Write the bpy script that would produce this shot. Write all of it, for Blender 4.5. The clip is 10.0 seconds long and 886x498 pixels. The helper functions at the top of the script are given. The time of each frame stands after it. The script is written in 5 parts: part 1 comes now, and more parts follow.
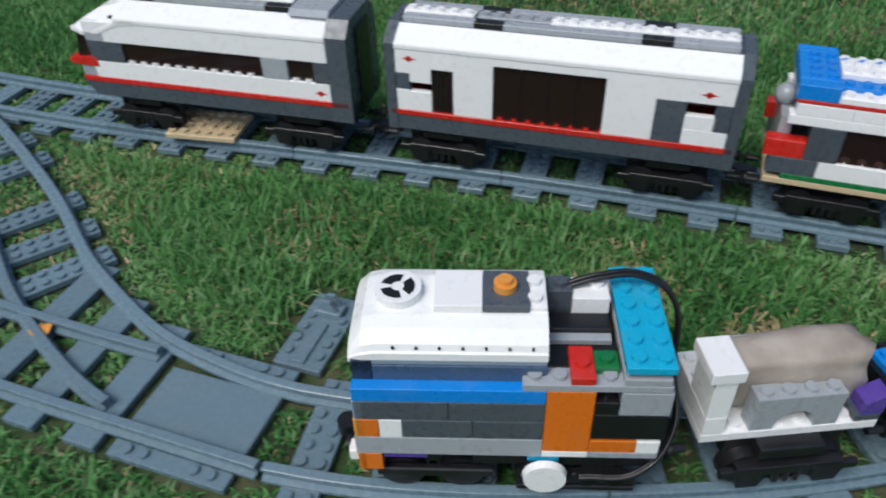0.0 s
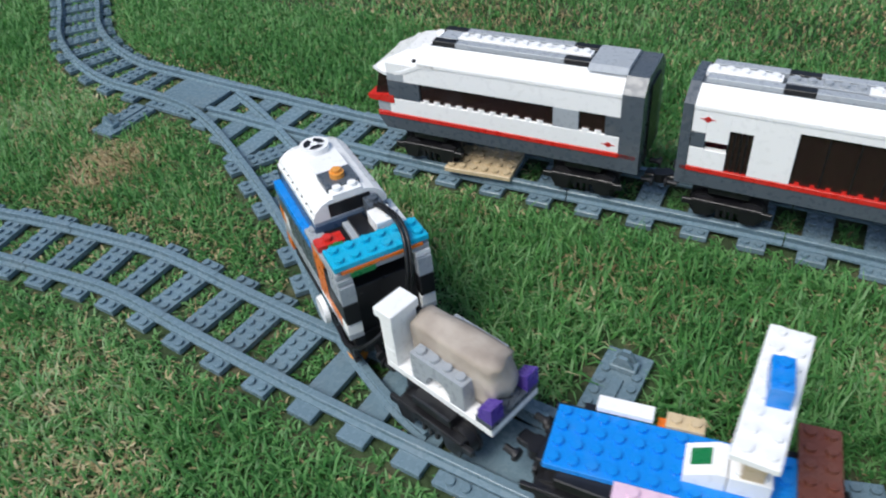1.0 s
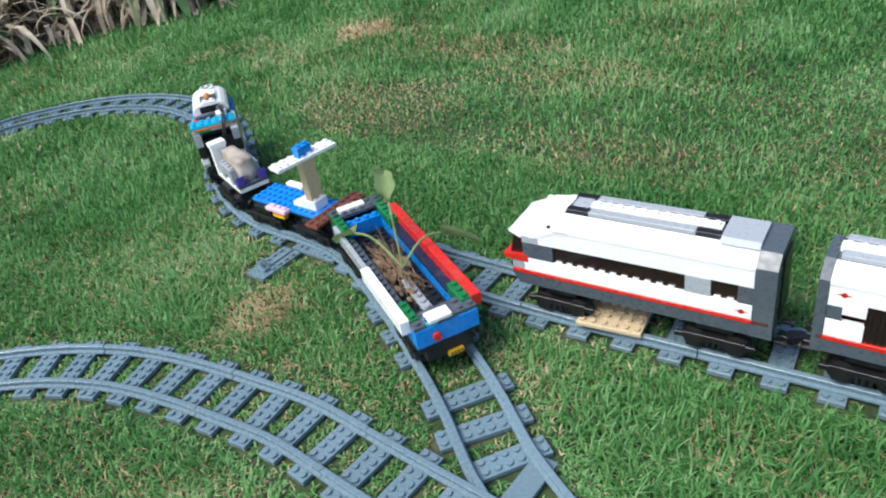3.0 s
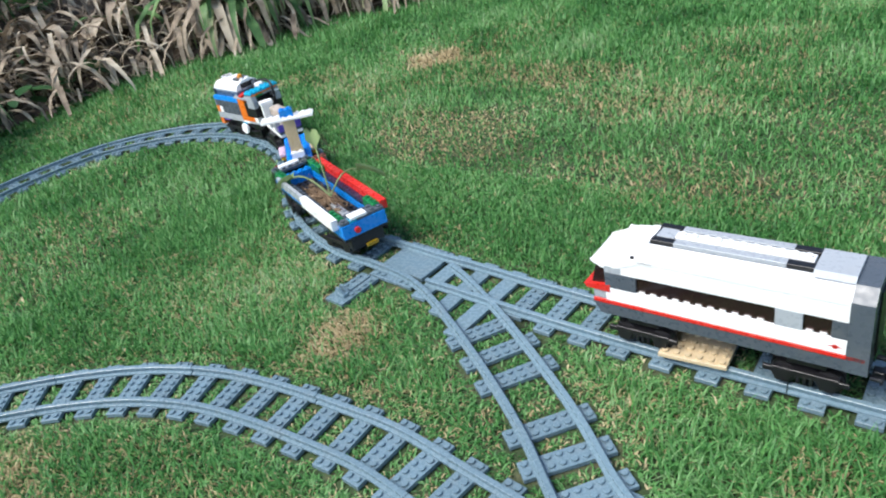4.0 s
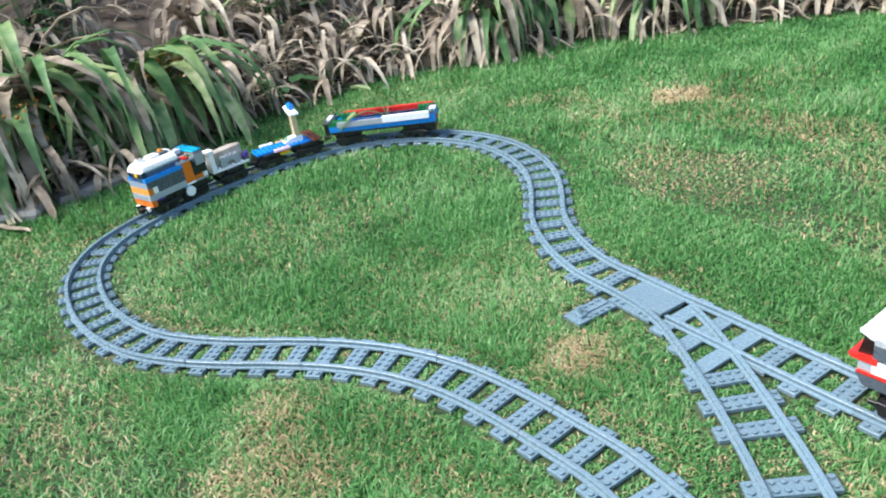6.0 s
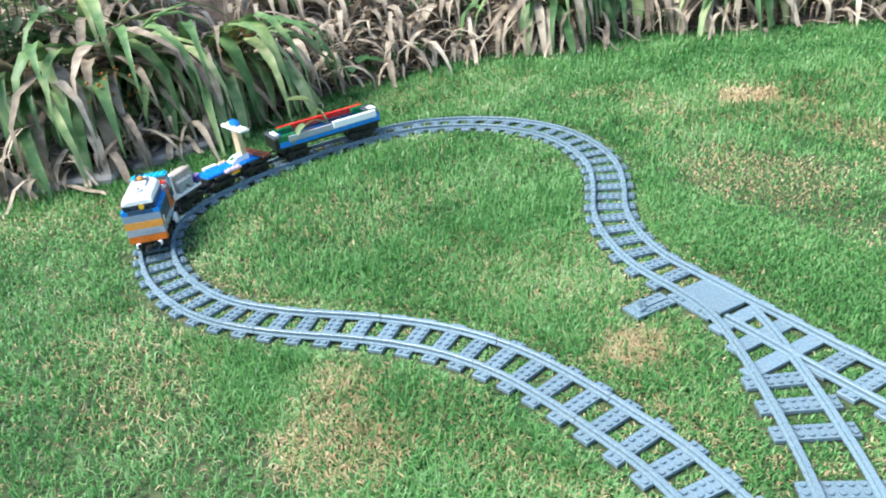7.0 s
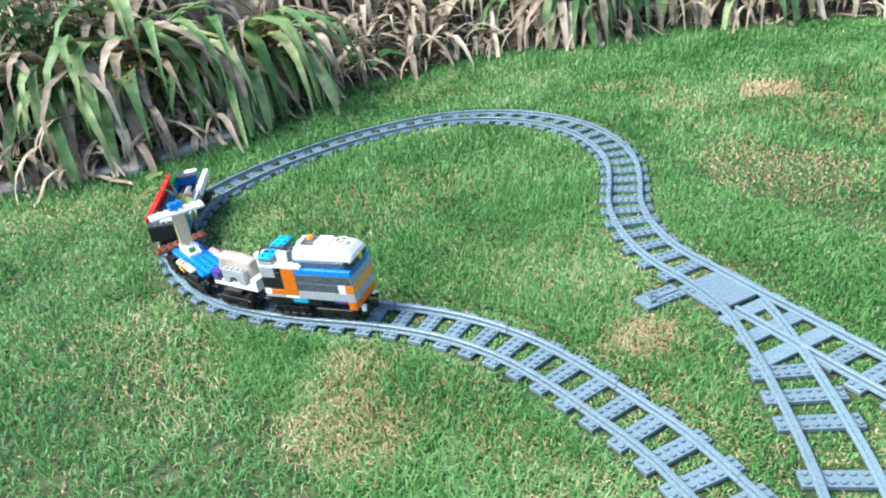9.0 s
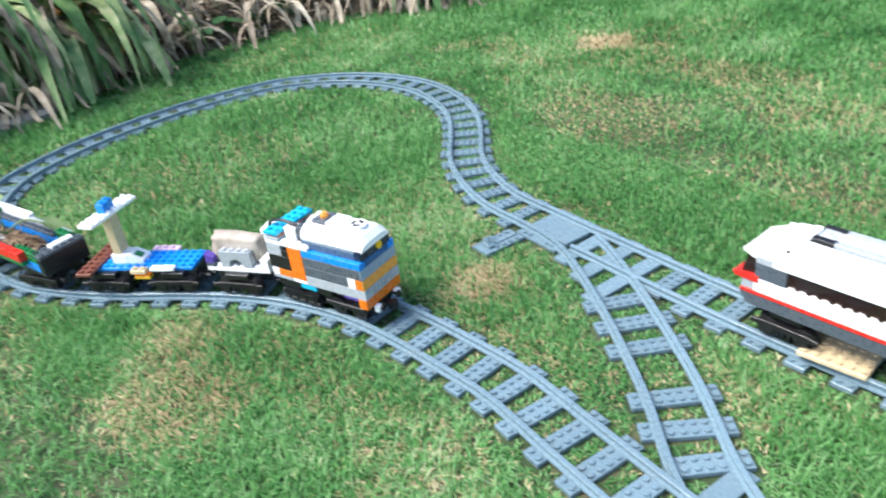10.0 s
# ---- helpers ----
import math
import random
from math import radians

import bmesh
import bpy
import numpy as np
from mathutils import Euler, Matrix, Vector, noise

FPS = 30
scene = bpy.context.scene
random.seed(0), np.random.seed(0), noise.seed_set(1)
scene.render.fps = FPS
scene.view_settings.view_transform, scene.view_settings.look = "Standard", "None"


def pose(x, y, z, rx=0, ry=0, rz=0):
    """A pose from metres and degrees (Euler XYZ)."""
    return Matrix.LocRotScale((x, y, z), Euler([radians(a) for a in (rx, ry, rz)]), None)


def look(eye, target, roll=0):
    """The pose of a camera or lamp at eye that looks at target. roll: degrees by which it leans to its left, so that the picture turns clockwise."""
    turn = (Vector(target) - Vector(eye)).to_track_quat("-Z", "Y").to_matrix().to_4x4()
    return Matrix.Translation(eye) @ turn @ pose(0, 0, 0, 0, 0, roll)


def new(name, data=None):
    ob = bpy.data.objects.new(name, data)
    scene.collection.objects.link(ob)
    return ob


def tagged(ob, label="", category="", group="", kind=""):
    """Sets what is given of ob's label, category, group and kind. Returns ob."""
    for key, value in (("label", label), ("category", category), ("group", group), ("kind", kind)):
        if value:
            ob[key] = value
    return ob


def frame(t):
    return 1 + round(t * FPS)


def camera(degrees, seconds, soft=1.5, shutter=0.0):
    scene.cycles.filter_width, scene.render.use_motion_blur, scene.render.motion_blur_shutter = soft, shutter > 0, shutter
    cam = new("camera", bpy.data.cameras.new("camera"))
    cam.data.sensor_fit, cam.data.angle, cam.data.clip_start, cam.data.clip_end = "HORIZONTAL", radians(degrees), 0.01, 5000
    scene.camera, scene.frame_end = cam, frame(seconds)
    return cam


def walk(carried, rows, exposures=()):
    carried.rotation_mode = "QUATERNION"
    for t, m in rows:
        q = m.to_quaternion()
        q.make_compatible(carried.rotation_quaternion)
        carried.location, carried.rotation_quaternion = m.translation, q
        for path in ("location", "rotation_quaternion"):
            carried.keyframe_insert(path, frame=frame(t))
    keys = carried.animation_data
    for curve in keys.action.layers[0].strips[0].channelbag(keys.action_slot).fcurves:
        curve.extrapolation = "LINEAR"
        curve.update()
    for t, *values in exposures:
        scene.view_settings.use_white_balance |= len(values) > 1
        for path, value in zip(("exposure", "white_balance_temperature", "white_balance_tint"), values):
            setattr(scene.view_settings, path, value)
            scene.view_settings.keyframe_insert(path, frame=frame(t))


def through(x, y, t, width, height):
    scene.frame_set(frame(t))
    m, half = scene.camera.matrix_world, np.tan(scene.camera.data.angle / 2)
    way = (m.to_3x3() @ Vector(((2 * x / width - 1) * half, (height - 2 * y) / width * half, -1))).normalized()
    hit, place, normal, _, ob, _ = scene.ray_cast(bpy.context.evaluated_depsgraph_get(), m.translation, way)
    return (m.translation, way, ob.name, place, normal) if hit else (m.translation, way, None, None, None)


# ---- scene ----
cam = camera(61.3, 10.0, soft=2.0, shutter=0.2)
PATH = [
    (0.0, (0.04169, 0.13012, 0.26052), (-0.04773, 0.50388, -0.05934), -1.84),
    (0.5, (-0.01821, 0.11566, 0.28494), (-0.15522, 0.46914, -0.04108), -4.53),
    (1.0, (-0.03415, 0.11348, 0.30099), (-0.21261, 0.45365, -0.01906), -6.01),
    (1.5, (-0.04238, 0.11509, 0.33167), (-0.24586, 0.45561, 0.02730), -7.85),
    (2.0, (-0.04745, 0.10854, 0.34772), (-0.26825, 0.45701, 0.06520), -8.76),
    (2.5, (-0.05216, 0.10959, 0.35774), (-0.28168, 0.45640, 0.08017), -9.50),
    (4.0, (-0.06905, 0.09768, 0.37556), (-0.34632, 0.42885, 0.12367), -12.19),
    (4.5, (-0.07813, 0.08205, 0.37694), (-0.37176, 0.40565, 0.13391), -13.31),
    (5.0, (-0.08255, 0.07090, 0.38661), (-0.40673, 0.37152, 0.15308), -15.76),
    (5.5, (-0.10100, 0.06173, 0.41002), (-0.44980, 0.33932, 0.18355), -15.03),
    (6.0, (-0.09586, 0.03316, 0.40876), (-0.46055, 0.29129, 0.18434), -9.37),
    (7.5, (-0.09384, 0.00024, 0.42351), (-0.47567, 0.22625, 0.19301), -8.04),
    (8.0, (-0.08428, -0.00651, 0.42324), (-0.46897, 0.21525, 0.19339), -7.94),
    (8.5, (-0.07757, -0.00188, 0.42400), (-0.46472, 0.21447, 0.19313), -8.00),
    (9.0, (-0.07564, 0.00956, 0.41932), (-0.46326, 0.22573, 0.18906), -8.16),
    (9.5, (-0.07315, 0.02238, 0.41526), (-0.45940, 0.24013, 0.18418), -9.27),
    (10.0, (-0.06384, 0.04691, 0.37451), (-0.39801, 0.32262, 0.12489), -7.16),
]
EXPOSURES = [(0.0, -0.10), (1.0, 0.25), (2.5, 0.65), (4.5, 1.0), (6.0, 1.4), (7.5, 1.65), (9.0, 1.58), (10.0, 1.45)]
walk(cam, [(t, look(eye, target, roll)) for t, eye, target, roll in PATH], EXPOSURES)

# ---- light: a thin bright overcast sky, with a wide weak sun ----
world = bpy.data.worlds.new("sky")
scene.world = world
world.use_nodes = True
wn = world.node_tree.nodes
sky = wn.new("ShaderNodeTexSky")
sky.sky_type = 'NISHITA'
sky.sun_disc = False
sky.sun_elevation = radians(50)
sky.sun_rotation = radians(200)
sky.air_density = 1.0
sky.dust_density = 1.2
wn["Background"].inputs[1].default_value = 0.13
world.node_tree.links.new(sky.outputs[0], wn["Background"].inputs[0])
sun = new("sun", bpy.data.lights.new("sun", "SUN"))
sun.data.energy = 2.6
sun.data.angle = radians(30)
sun.data.color = (1.0, 0.98, 0.94)
sun.matrix_basis = look((-1.2, -2.0, 3.7), (0, 0, 0))


# ---- materials ----
def tree(name):
    m = bpy.data.materials.new(name)
    m.use_nodes = True
    return m, m.node_tree.nodes, m.node_tree.links, m.node_tree.nodes["Principled BSDF"]


def noise_tex(n, l, scale, detail=3.0, vec=None):
    t = n.new("ShaderNodeTexNoise")
    t.inputs["Scale"].default_value = scale
    t.inputs["Detail"].default_value = detail
    if vec is None:
        c = n.new("ShaderNodeTexCoord")
        vec = c.outputs["Object"]
    l.new(vec, t.inputs["Vector"])
    return t.outputs[0]


def ramp(n, l, fac, stops):
    r = n.new("ShaderNodeValToRGB")
    els = r.color_ramp.elements
    for i, (p, c) in enumerate(stops):
        e = els[i] if i < 2 else els.new(p)
        e.position = p
        e.color = (*c, 1)
    l.new(fac, r.inputs[0])
    return r.outputs[0]


def plastic(name, rgb, rough=0.28, var=0.10, dust=0.12):
    """Moulded brick plastic: slight tone shifts from piece to piece, dusty patches, fine scuffs."""
    m, n, l, b = tree(name)
    info = n.new("ShaderNodeObjectInfo")
    dark = tuple(c * (1 - var) for c in rgb)
    tone = ramp(n, l, info.outputs["Random"], [(0.0, dark), (1.0, rgb)])
    grime = ramp(n, l, noise_tex(n, l, 70, 5), [(0.52, (0, 0, 0)), (0.8, (dust, dust, dust))])
    mix = n.new("ShaderNodeMix")
    mix.data_type = 'RGBA'
    l.new(grime, mix.inputs["Factor"])
    l.new(tone, mix.inputs["A"])
    mix.inputs["B"].default_value = (0.30, 0.28, 0.24, 1)
    l.new(mix.outputs["Result"], b.inputs["Base Color"])
    l.new(ramp(n, l, noise_tex(n, l, 260, 4), [(0.3, (rough - 0.08,) * 3), (0.75, (rough + 0.16,) * 3)]), b.inputs["Roughness"])
    bump = n.new("ShaderNodeBump")
    bump.inputs["Strength"].default_value = 0.06
    bump.inputs["Distance"].default_value = 0.0004
    l.new(noise_tex(n, l, 420, 4), bump.inputs["Height"])
    l.new(bump.outputs[0], b.inputs["Normal"])
    return m


def glass(name, tint, clear):
    m, n, l, b = tree(name)
    b.inputs["Base Color"].default_value = (*tint, 1)
    b.inputs["Roughness"].default_value = 0.06
    t = n.new("ShaderNodeBsdfTransparent")
    t.inputs[0].default_value = (tint[0] * 6, tint[1] * 6, tint[2] * 6, 1)
    mx = n.new("ShaderNodeMixShader")
    mx.inputs[0].default_value = clear
    l.new(b.outputs[0], mx.inputs[1])
    l.new(t.outputs[0], mx.inputs[2])
    l.new(mx.outputs[0], n["Material Output"].inputs[0])
    return m


WHITE = plastic("white_plastic", (0.86, 0.86, 0.85), 0.3, 0.03, 0.04)
LGREY = plastic("light_grey_plastic", (0.36, 0.39, 0.42))
DGREY = plastic("dark_grey_plastic", (0.075, 0.092, 0.112))
SLATE = plastic("slate_plastic", (0.24, 0.31, 0.39), 0.3, 0.05, 0.05)
RAILGREY = plastic("rail_grey_plastic", (0.152, 0.230, 0.276), 0.24, 0.14, 0.12)
BLACK = plastic("black_plastic", (0.009, 0.009, 0.011), 0.35, 0.1, 0.02)
RED = plastic("red_plastic", (0.60, 0.022, 0.015))
BLUE = plastic("blue_plastic", (0.004, 0.23, 0.70))
AZURE = plastic("azure_plastic", (0.006, 0.40, 0.62))
SANDBLUE = plastic("sand_blue_plastic", (0.055, 0.10, 0.18))
NAVY = plastic("navy_plastic", (0.01, 0.02, 0.05))
ORANGE = plastic("orange_plastic", (0.74, 0.17, 0.012))
LORANGE = plastic("light_orange_plastic", (0.80, 0.33, 0.06))
TAN = plastic("tan_plastic", (0.60, 0.47, 0.29))
BROWN = plastic("reddish_brown_plastic", (0.17, 0.055, 0.035))
GREEN = plastic("green_plastic", (0.008, 0.17, 0.05))
PURPLE = plastic("purple_plastic", (0.10, 0.055, 0.33))
PINK = plastic("pale_pink_plastic", (0.78, 0.55, 0.68))
YELLOW = plastic("yellow_plastic", (0.75, 0.45, 0.02))
SMOKE = glass("smoked_window", (0.030, 0.018, 0.016), 0.35)


def speckled(name, stops, scale, rough=0.85, bumpy=0.4, dist=0.002, fine=180):
    m, n, l, b = tree(name)
    l.new(ramp(n, l, noise_tex(n, l, scale, 6), stops), b.inputs["Base Color"])
    b.inputs["Roughness"].default_value = rough
    bump = n.new("ShaderNodeBump")
    bump.inputs["Strength"].default_value = bumpy
    bump.inputs["Distance"].default_value = dist
    l.new(noise_tex(n, l, fine, 6), bump.inputs["Height"])
    l.new(bump.outputs[0], b.inputs["Normal"])
    return m


def leafy(name, stops, rough=0.55, through=0.25, streak=0.0, mottle=7.0):
    """Leaf or blade: tone by the single leaf, broad patches over the ground, a little light passing through."""
    m, n, l, b = tree(name)
    geo = n.new("ShaderNodeNewGeometry")
    add = n.new("ShaderNodeMath")
    add.operation = 'MULTIPLY_ADD'
    l.new(geo.outputs["Random Per Island"], add.inputs[0])
    add.inputs[1].default_value = 0.55
    sc = n.new("ShaderNodeMath")
    sc.operation = 'MULTIPLY'
    l.new(noise_tex(n, l, mottle, 4), sc.inputs[0])
    sc.inputs[1].default_value = 1.15
    off = n.new("ShaderNodeMath")
    off.operation = 'SUBTRACT'
    l.new(sc.outputs[0], off.inputs[0])
    off.inputs[1].default_value = 0.34
    l.new(off.outputs[0], add.inputs[2])
    col = ramp(n, l, add.outputs[0], stops)
    l.new(col, b.inputs["Base Color"])
    b.inputs["Roughness"].default_value = rough
    b.inputs["Specular IOR Level"].default_value = 0.35
    if streak:
        bump = n.new("ShaderNodeBump")
        bump.inputs["Strength"].default_value = 0.5
        bump.inputs["Distance"].default_value = 0.002
        l.new(noise_tex(n, l, streak, 4), bump.inputs["Height"])
        l.new(bump.outputs[0], b.inputs["Normal"])
    tr = n.new("ShaderNodeBsdfTranslucent")
    l.new(col, tr.inputs[0])
    mx = n.new("ShaderNodeMixShader")
    mx.inputs[0].default_value = through
    l.new(b.outputs[0], mx.inputs[1])
    l.new(tr.outputs[0], mx.inputs[2])
    l.new(mx.outputs[0], n["Material Output"].inputs[0])
    return m


TURF = speckled("turf_soil", [(0.32, (0.022, 0.034, 0.012)), (0.5, (0.035, 0.065, 0.02)), (0.66, (0.09, 0.085, 0.045))], 24, 0.9, 0.8, 0.004)
BLADE = leafy("grass_blade", [(0.05, (0.018, 0.082, 0.020)), (0.30, (0.060, 0.215, 0.054)), (0.60, (0.148, 0.37, 0.110)), (0.82, (0.25, 0.455, 0.185)), (0.97, (0.42, 0.535, 0.31))], 0.42, 0.42)
STRAW = leafy("dry_grass", [(0.1, (0.22, 0.16, 0.075)), (0.6, (0.46, 0.37, 0.20)), (0.95, (0.68, 0.58, 0.38))], 0.7, 0.2)
SOIL = speckled("bed_soil", [(0.3, (0.04, 0.029, 0.021)), (0.55, (0.11, 0.082, 0.062)), (0.75, (0.19, 0.15, 0.115))], 30, 0.95, 1.0, 0.006)
STONE = speckled("grey_slab", [(0.3, (0.13, 0.13, 0.12)), (0.6, (0.26, 0.25, 0.23)), (0.8, (0.36, 0.34, 0.31))], 18, 0.85, 0.6, 0.003)
PEBBLE = speckled("flint_stone", [(0.3, (0.27, 0.22, 0.18)), (0.52, (0.40, 0.345, 0.29)), (0.75, (0.52, 0.46, 0.40))], 45, 0.65, 0.35, 0.001, 400)
STRAPLEAF = leafy("strap_leaf", [(0.05, (0.030, 0.085, 0.028)), (0.4, (0.105, 0.22, 0.075)), (0.7, (0.28, 0.36, 0.155)), (0.95, (0.55, 0.54, 0.31))], 0.5, 0.2, 60, 34)
WITHERED = leafy("withered_leaf", [(0.1, (0.11, 0.083, 0.06)), (0.5, (0.33, 0.27, 0.20)), (0.95, (0.60, 0.53, 0.41))], 0.8, 0.15, 60, 40)
WEEDLEAF = leafy("broad_leaf", [(0.1, (0.02, 0.065, 0.02)), (0.6, (0.05, 0.14, 0.045)), (0.95, (0.10, 0.22, 0.09))], 0.45, 0.25, 40)
SEED = leafy("dry_seed_head", [(0.1, (0.22, 0.09, 0.02)), (0.9, (0.50, 0.24, 0.06))], 0.8, 0.1)
PALELEAF = leafy("wilted_leaf", [(0.1, (0.15, 0.24, 0.08)), (0.9, (0.33, 0.42, 0.20))], 0.5, 0.35, 90)
ROOT = leafy("dry_root", [(0.1, (0.10, 0.06, 0.035)), (0.9, (0.30, 0.21, 0.13))], 0.9, 0.05)

# ---- small builders ----
U, P, B = 0.008, 0.0032, 0.0096
SHARED = {}


def finish(bm, name, smooth=False):
    me = bpy.data.meshes.new(name)
    bmesh.ops.recalc_face_normals(bm, faces=bm.faces)
    bm.to_mesh(me)
    bm.free()
    if smooth:
        for p in me.polygons:
            p.use_smooth = True
    return me


def part(name, bm, material, parent=None, label="", m=None, smooth=False):
    """One mesh object under a thing or a part. bm: a bmesh or a ready mesh."""
    me = bm if isinstance(bm, bpy.types.Mesh) else finish(bm, name, smooth)
    if not me.materials:
        me.materials.append(material)
    ob = new(name, me)
    if parent is not None:
        ob.parent = parent
    if m is not None:
        ob.matrix_basis = m
    return tagged(ob, label)


def thing(name, label, category, group="", m=None):
    ob = tagged(new(name), label, category, group)
    if m is not None:
        ob.matrix_basis = m
    return ob


def box(bm, x0, x1, y0, y1, z0, z1, bevel=0.0):
    r = bmesh.ops.create_cube(bm, size=1.0, matrix=Matrix.Translation(((x0 + x1) / 2, (y0 + y1) / 2, (z0 + z1) / 2)) @ Matrix.Diagonal((x1 - x0, y1 - y0, z1 - z0, 1)))
    if bevel:
        edges = list({e for v in r["verts"] for e in v.link_edges})
        bmesh.ops.bevel(bm, geom=edges, offset=bevel, segments=1, affect='EDGES')


def rod(bm, a, b, r0, r1=None, seg=10):
    a, b = Vector(a), Vector(b)
    d = b - a
    m = Matrix.Translation((a + b) / 2) @ d.to_track_quat('Z', 'Y').to_matrix().to_4x4()
    bmesh.ops.create_cone(bm, cap_ends=True, segments=seg, radius1=r0, radius2=r0 if r1 is None else r1, depth=d.length, matrix=m)


def prism(bm, profile, y0, y1, axis='y'):
    """A profile of (x, z) drawn out along y (or of (y, z) along x)."""
    f = (lambda p, w: (p[0], w, p[1])) if axis == 'y' else (lambda p, w: (w, p[0], p[1]))
    a = [bm.verts.new(f(p, y0)) for p in profile]
    b = [bm.verts.new(f(p, y1)) for p in profile]
    n = len(profile)
    bm.faces.new(a)
    bm.faces.new(b[::-1])
    for i in range(n):
        bm.faces.new((a[i], b[i], b[(i + 1) % n], a[(i + 1) % n]))


def studs(bm, xs, ys, z):
    for x in xs:
        for y in ys:
            rod(bm, (x, y, z - 0.0002), (x, y, z + 0.0017), 0.0024, 0.00232, 12)


def brick(parent, material, x, y, z, nx, ny, h, knobs=True, name="", label="", ribs=False):
    """A brick of nx by ny studs and h plates, with its low corner at (x, y) studs and z plates."""
    key = (material.name, nx, ny, h, knobs, ribs)
    if key not in SHARED:
        bm = bmesh.new()
        g = 0.0001
        box(bm, g, nx * U - g, g, ny * U - g, 0.00005, h * P - 0.00005, 0.00025)
        if ribs:
            for i in range(int(nx * 4)):
                for yy in (-0.0003, ny * U - 0.0001):
                    box(bm, (i + 0.3) * U / 4, (i + 0.75) * U / 4, yy, yy + 0.0004, 0.0006, h * P - 0.0006)
        if knobs:
            studs(bm, [(i + 0.5) * U for i in range(int(nx))], [(j + 0.5) * U for j in range(int(ny))], h * P)
        me = finish(bm, "brick")
        me.materials.append(material)
        SHARED[key] = me
    kind = name or ("plate" if h <= 1 and knobs else "tile" if h <= 1 else "brick")
    return part(kind, SHARED[key], material, parent, label, Matrix.Translation((x * U, y * U, z * P)))


# ---- the lie of the land and the lines of the track, in millimetres ----
def ground(x, y):
    """Height of the lawn: level, with faint hollows."""
    return 0.0012 * np.sin(3.1 * x + 0.4) * np.cos(2.7 * y)


def even(o, step):
    s = np.r_[0, np.cumsum(np.hypot(*np.diff(o, axis=0).T))]
    t = np.linspace(0, s[-1], max(2, int(round(s[-1] / step)) + 1))
    return np.c_[np.interp(t, s, o[:, 0]), np.interp(t, s, o[:, 1])]


def line(pts, step=2.0):
    p = np.array(pts, float)
    q = np.vstack([2 * p[0] - p[1], p, 2 * p[-1] - p[-2]])
    out = []
    for i in range(1, len(q) - 2):
        a, b, c, d = q[i - 1:i + 3]
        for k in range(12):
            w = k / 12
            out.append(0.5 * (2 * b + (c - a) * w + (2 * a - 5 * b + 4 * c - d) * w * w + (3 * b - a - 3 * c + d) * w ** 3))
    out.append(p[-1])
    o = even(np.array(out), step)
    for _ in range(56):
        o[1:-1] = o[1:-1] * 0.5 + 0.25 * (o[:-2] + o[2:])
    return even(o, step) / 1000


LOOP = [(-531, 560), (-586, 568), (-647, 593), (-704, 631), (-755, 682), (-813, 731), (-883, 767), (-968, 786), (-1051, 777), (-1122, 747), (-1178,
        700), (-1212, 650), (-1242, 526), (-1237, 391), (-1217, 305), (-1179, 226), (-1120, 177), (-1049, 153), (-959, 145), (-863, 161), (-782, 204),
        (-711, 259), (-664, 292), (-609, 321), (-547, 340), (-485, 347), (-429, 348)]
ARM = [(-429, 348), (-372, 347), (-305, 335), (-240, 324), (-180, 315), (-110, 306), (-70, 301)]
DIVERGE = [(-70, 301), (-90, 303), (-113, 308), (-148, 319), (-171, 331), (-197, 348), (-226, 369), (-246, 388), (-275, 415), (-319, 450), (-351,
        474), (-394, 504), (-445, 536), (-486, 552), (-531, 560)]
LEAD = [(300, 410), (230, 377), (190, 359), (159, 346), (124, 333), (85, 322), (40, 312), (0, 305), (-38, 301), (-70, 301)]
SIDING = [(-531, 560), (-471, 552), (-422, 547), (-374, 541), (-326, 536), (-270, 531), (-204, 527), (-122, 524), (-21, 520), (60, 514), (135, 507),
        (200, 500), (360, 480), (660, 440)]
RUN = line(LEAD[:-1] + DIVERGE[:-1] + LOOP[:-1] + ARM)
RUN_S = np.r_[0, np.cumsum(np.hypot(*np.diff(RUN, axis=0).T))]
RUN_S -= RUN_S[np.hypot(RUN[:, 0] + 0.070, RUN[:, 1] - 0.301)[:400].argmin()]


def on_run(s):
    """The point at s metres past the first points of the line."""
    if s < RUN_S[0]:
        d = RUN[0] - RUN[8]
        d = d / np.hypot(*d)
        p = RUN[0] + d * (RUN_S[0] - s)
        return np.array([p[0], p[1]])
    return np.array([np.interp(s, RUN_S, RUN[:, 0]), np.interp(s, RUN_S, RUN[:, 1])])


def cut(path, a, b):
    """The stretch of a path from a to b metres along it."""
    s = np.r_[0, np.cumsum(np.hypot(*np.diff(path, axis=0).T))]
    t = np.linspace(a, min(b, s[-1]), max(6, int((b - a) / 0.006)))
    return np.c_[np.interp(t, s, path[:, 0]), np.interp(t, s, path[:, 1])]


def length(path):
    return float(np.hypot(*np.diff(path, axis=0).T).sum())


def normals(p):
    t = np.gradient(p, axis=0)
    t /= np.hypot(*t.T)[:, None]
    return np.c_[-t[:, 1], t[:, 0]]


RAIL_PROFILE = [(-0.0038, 0.003), (-0.0038, 0.0045), (-0.0013, 0.0052), (-0.0013, 0.0074), (-0.0021, 0.0078), (-0.0021, 0.0093), (-0.0017, 0.0096),
                (0.0017, 0.0096), (0.0021, 0.0093), (0.0021, 0.0078), (0.0013, 0.0074), (0.0013, 0.0052), (0.0038, 0.0045), (0.0038, 0.003)]


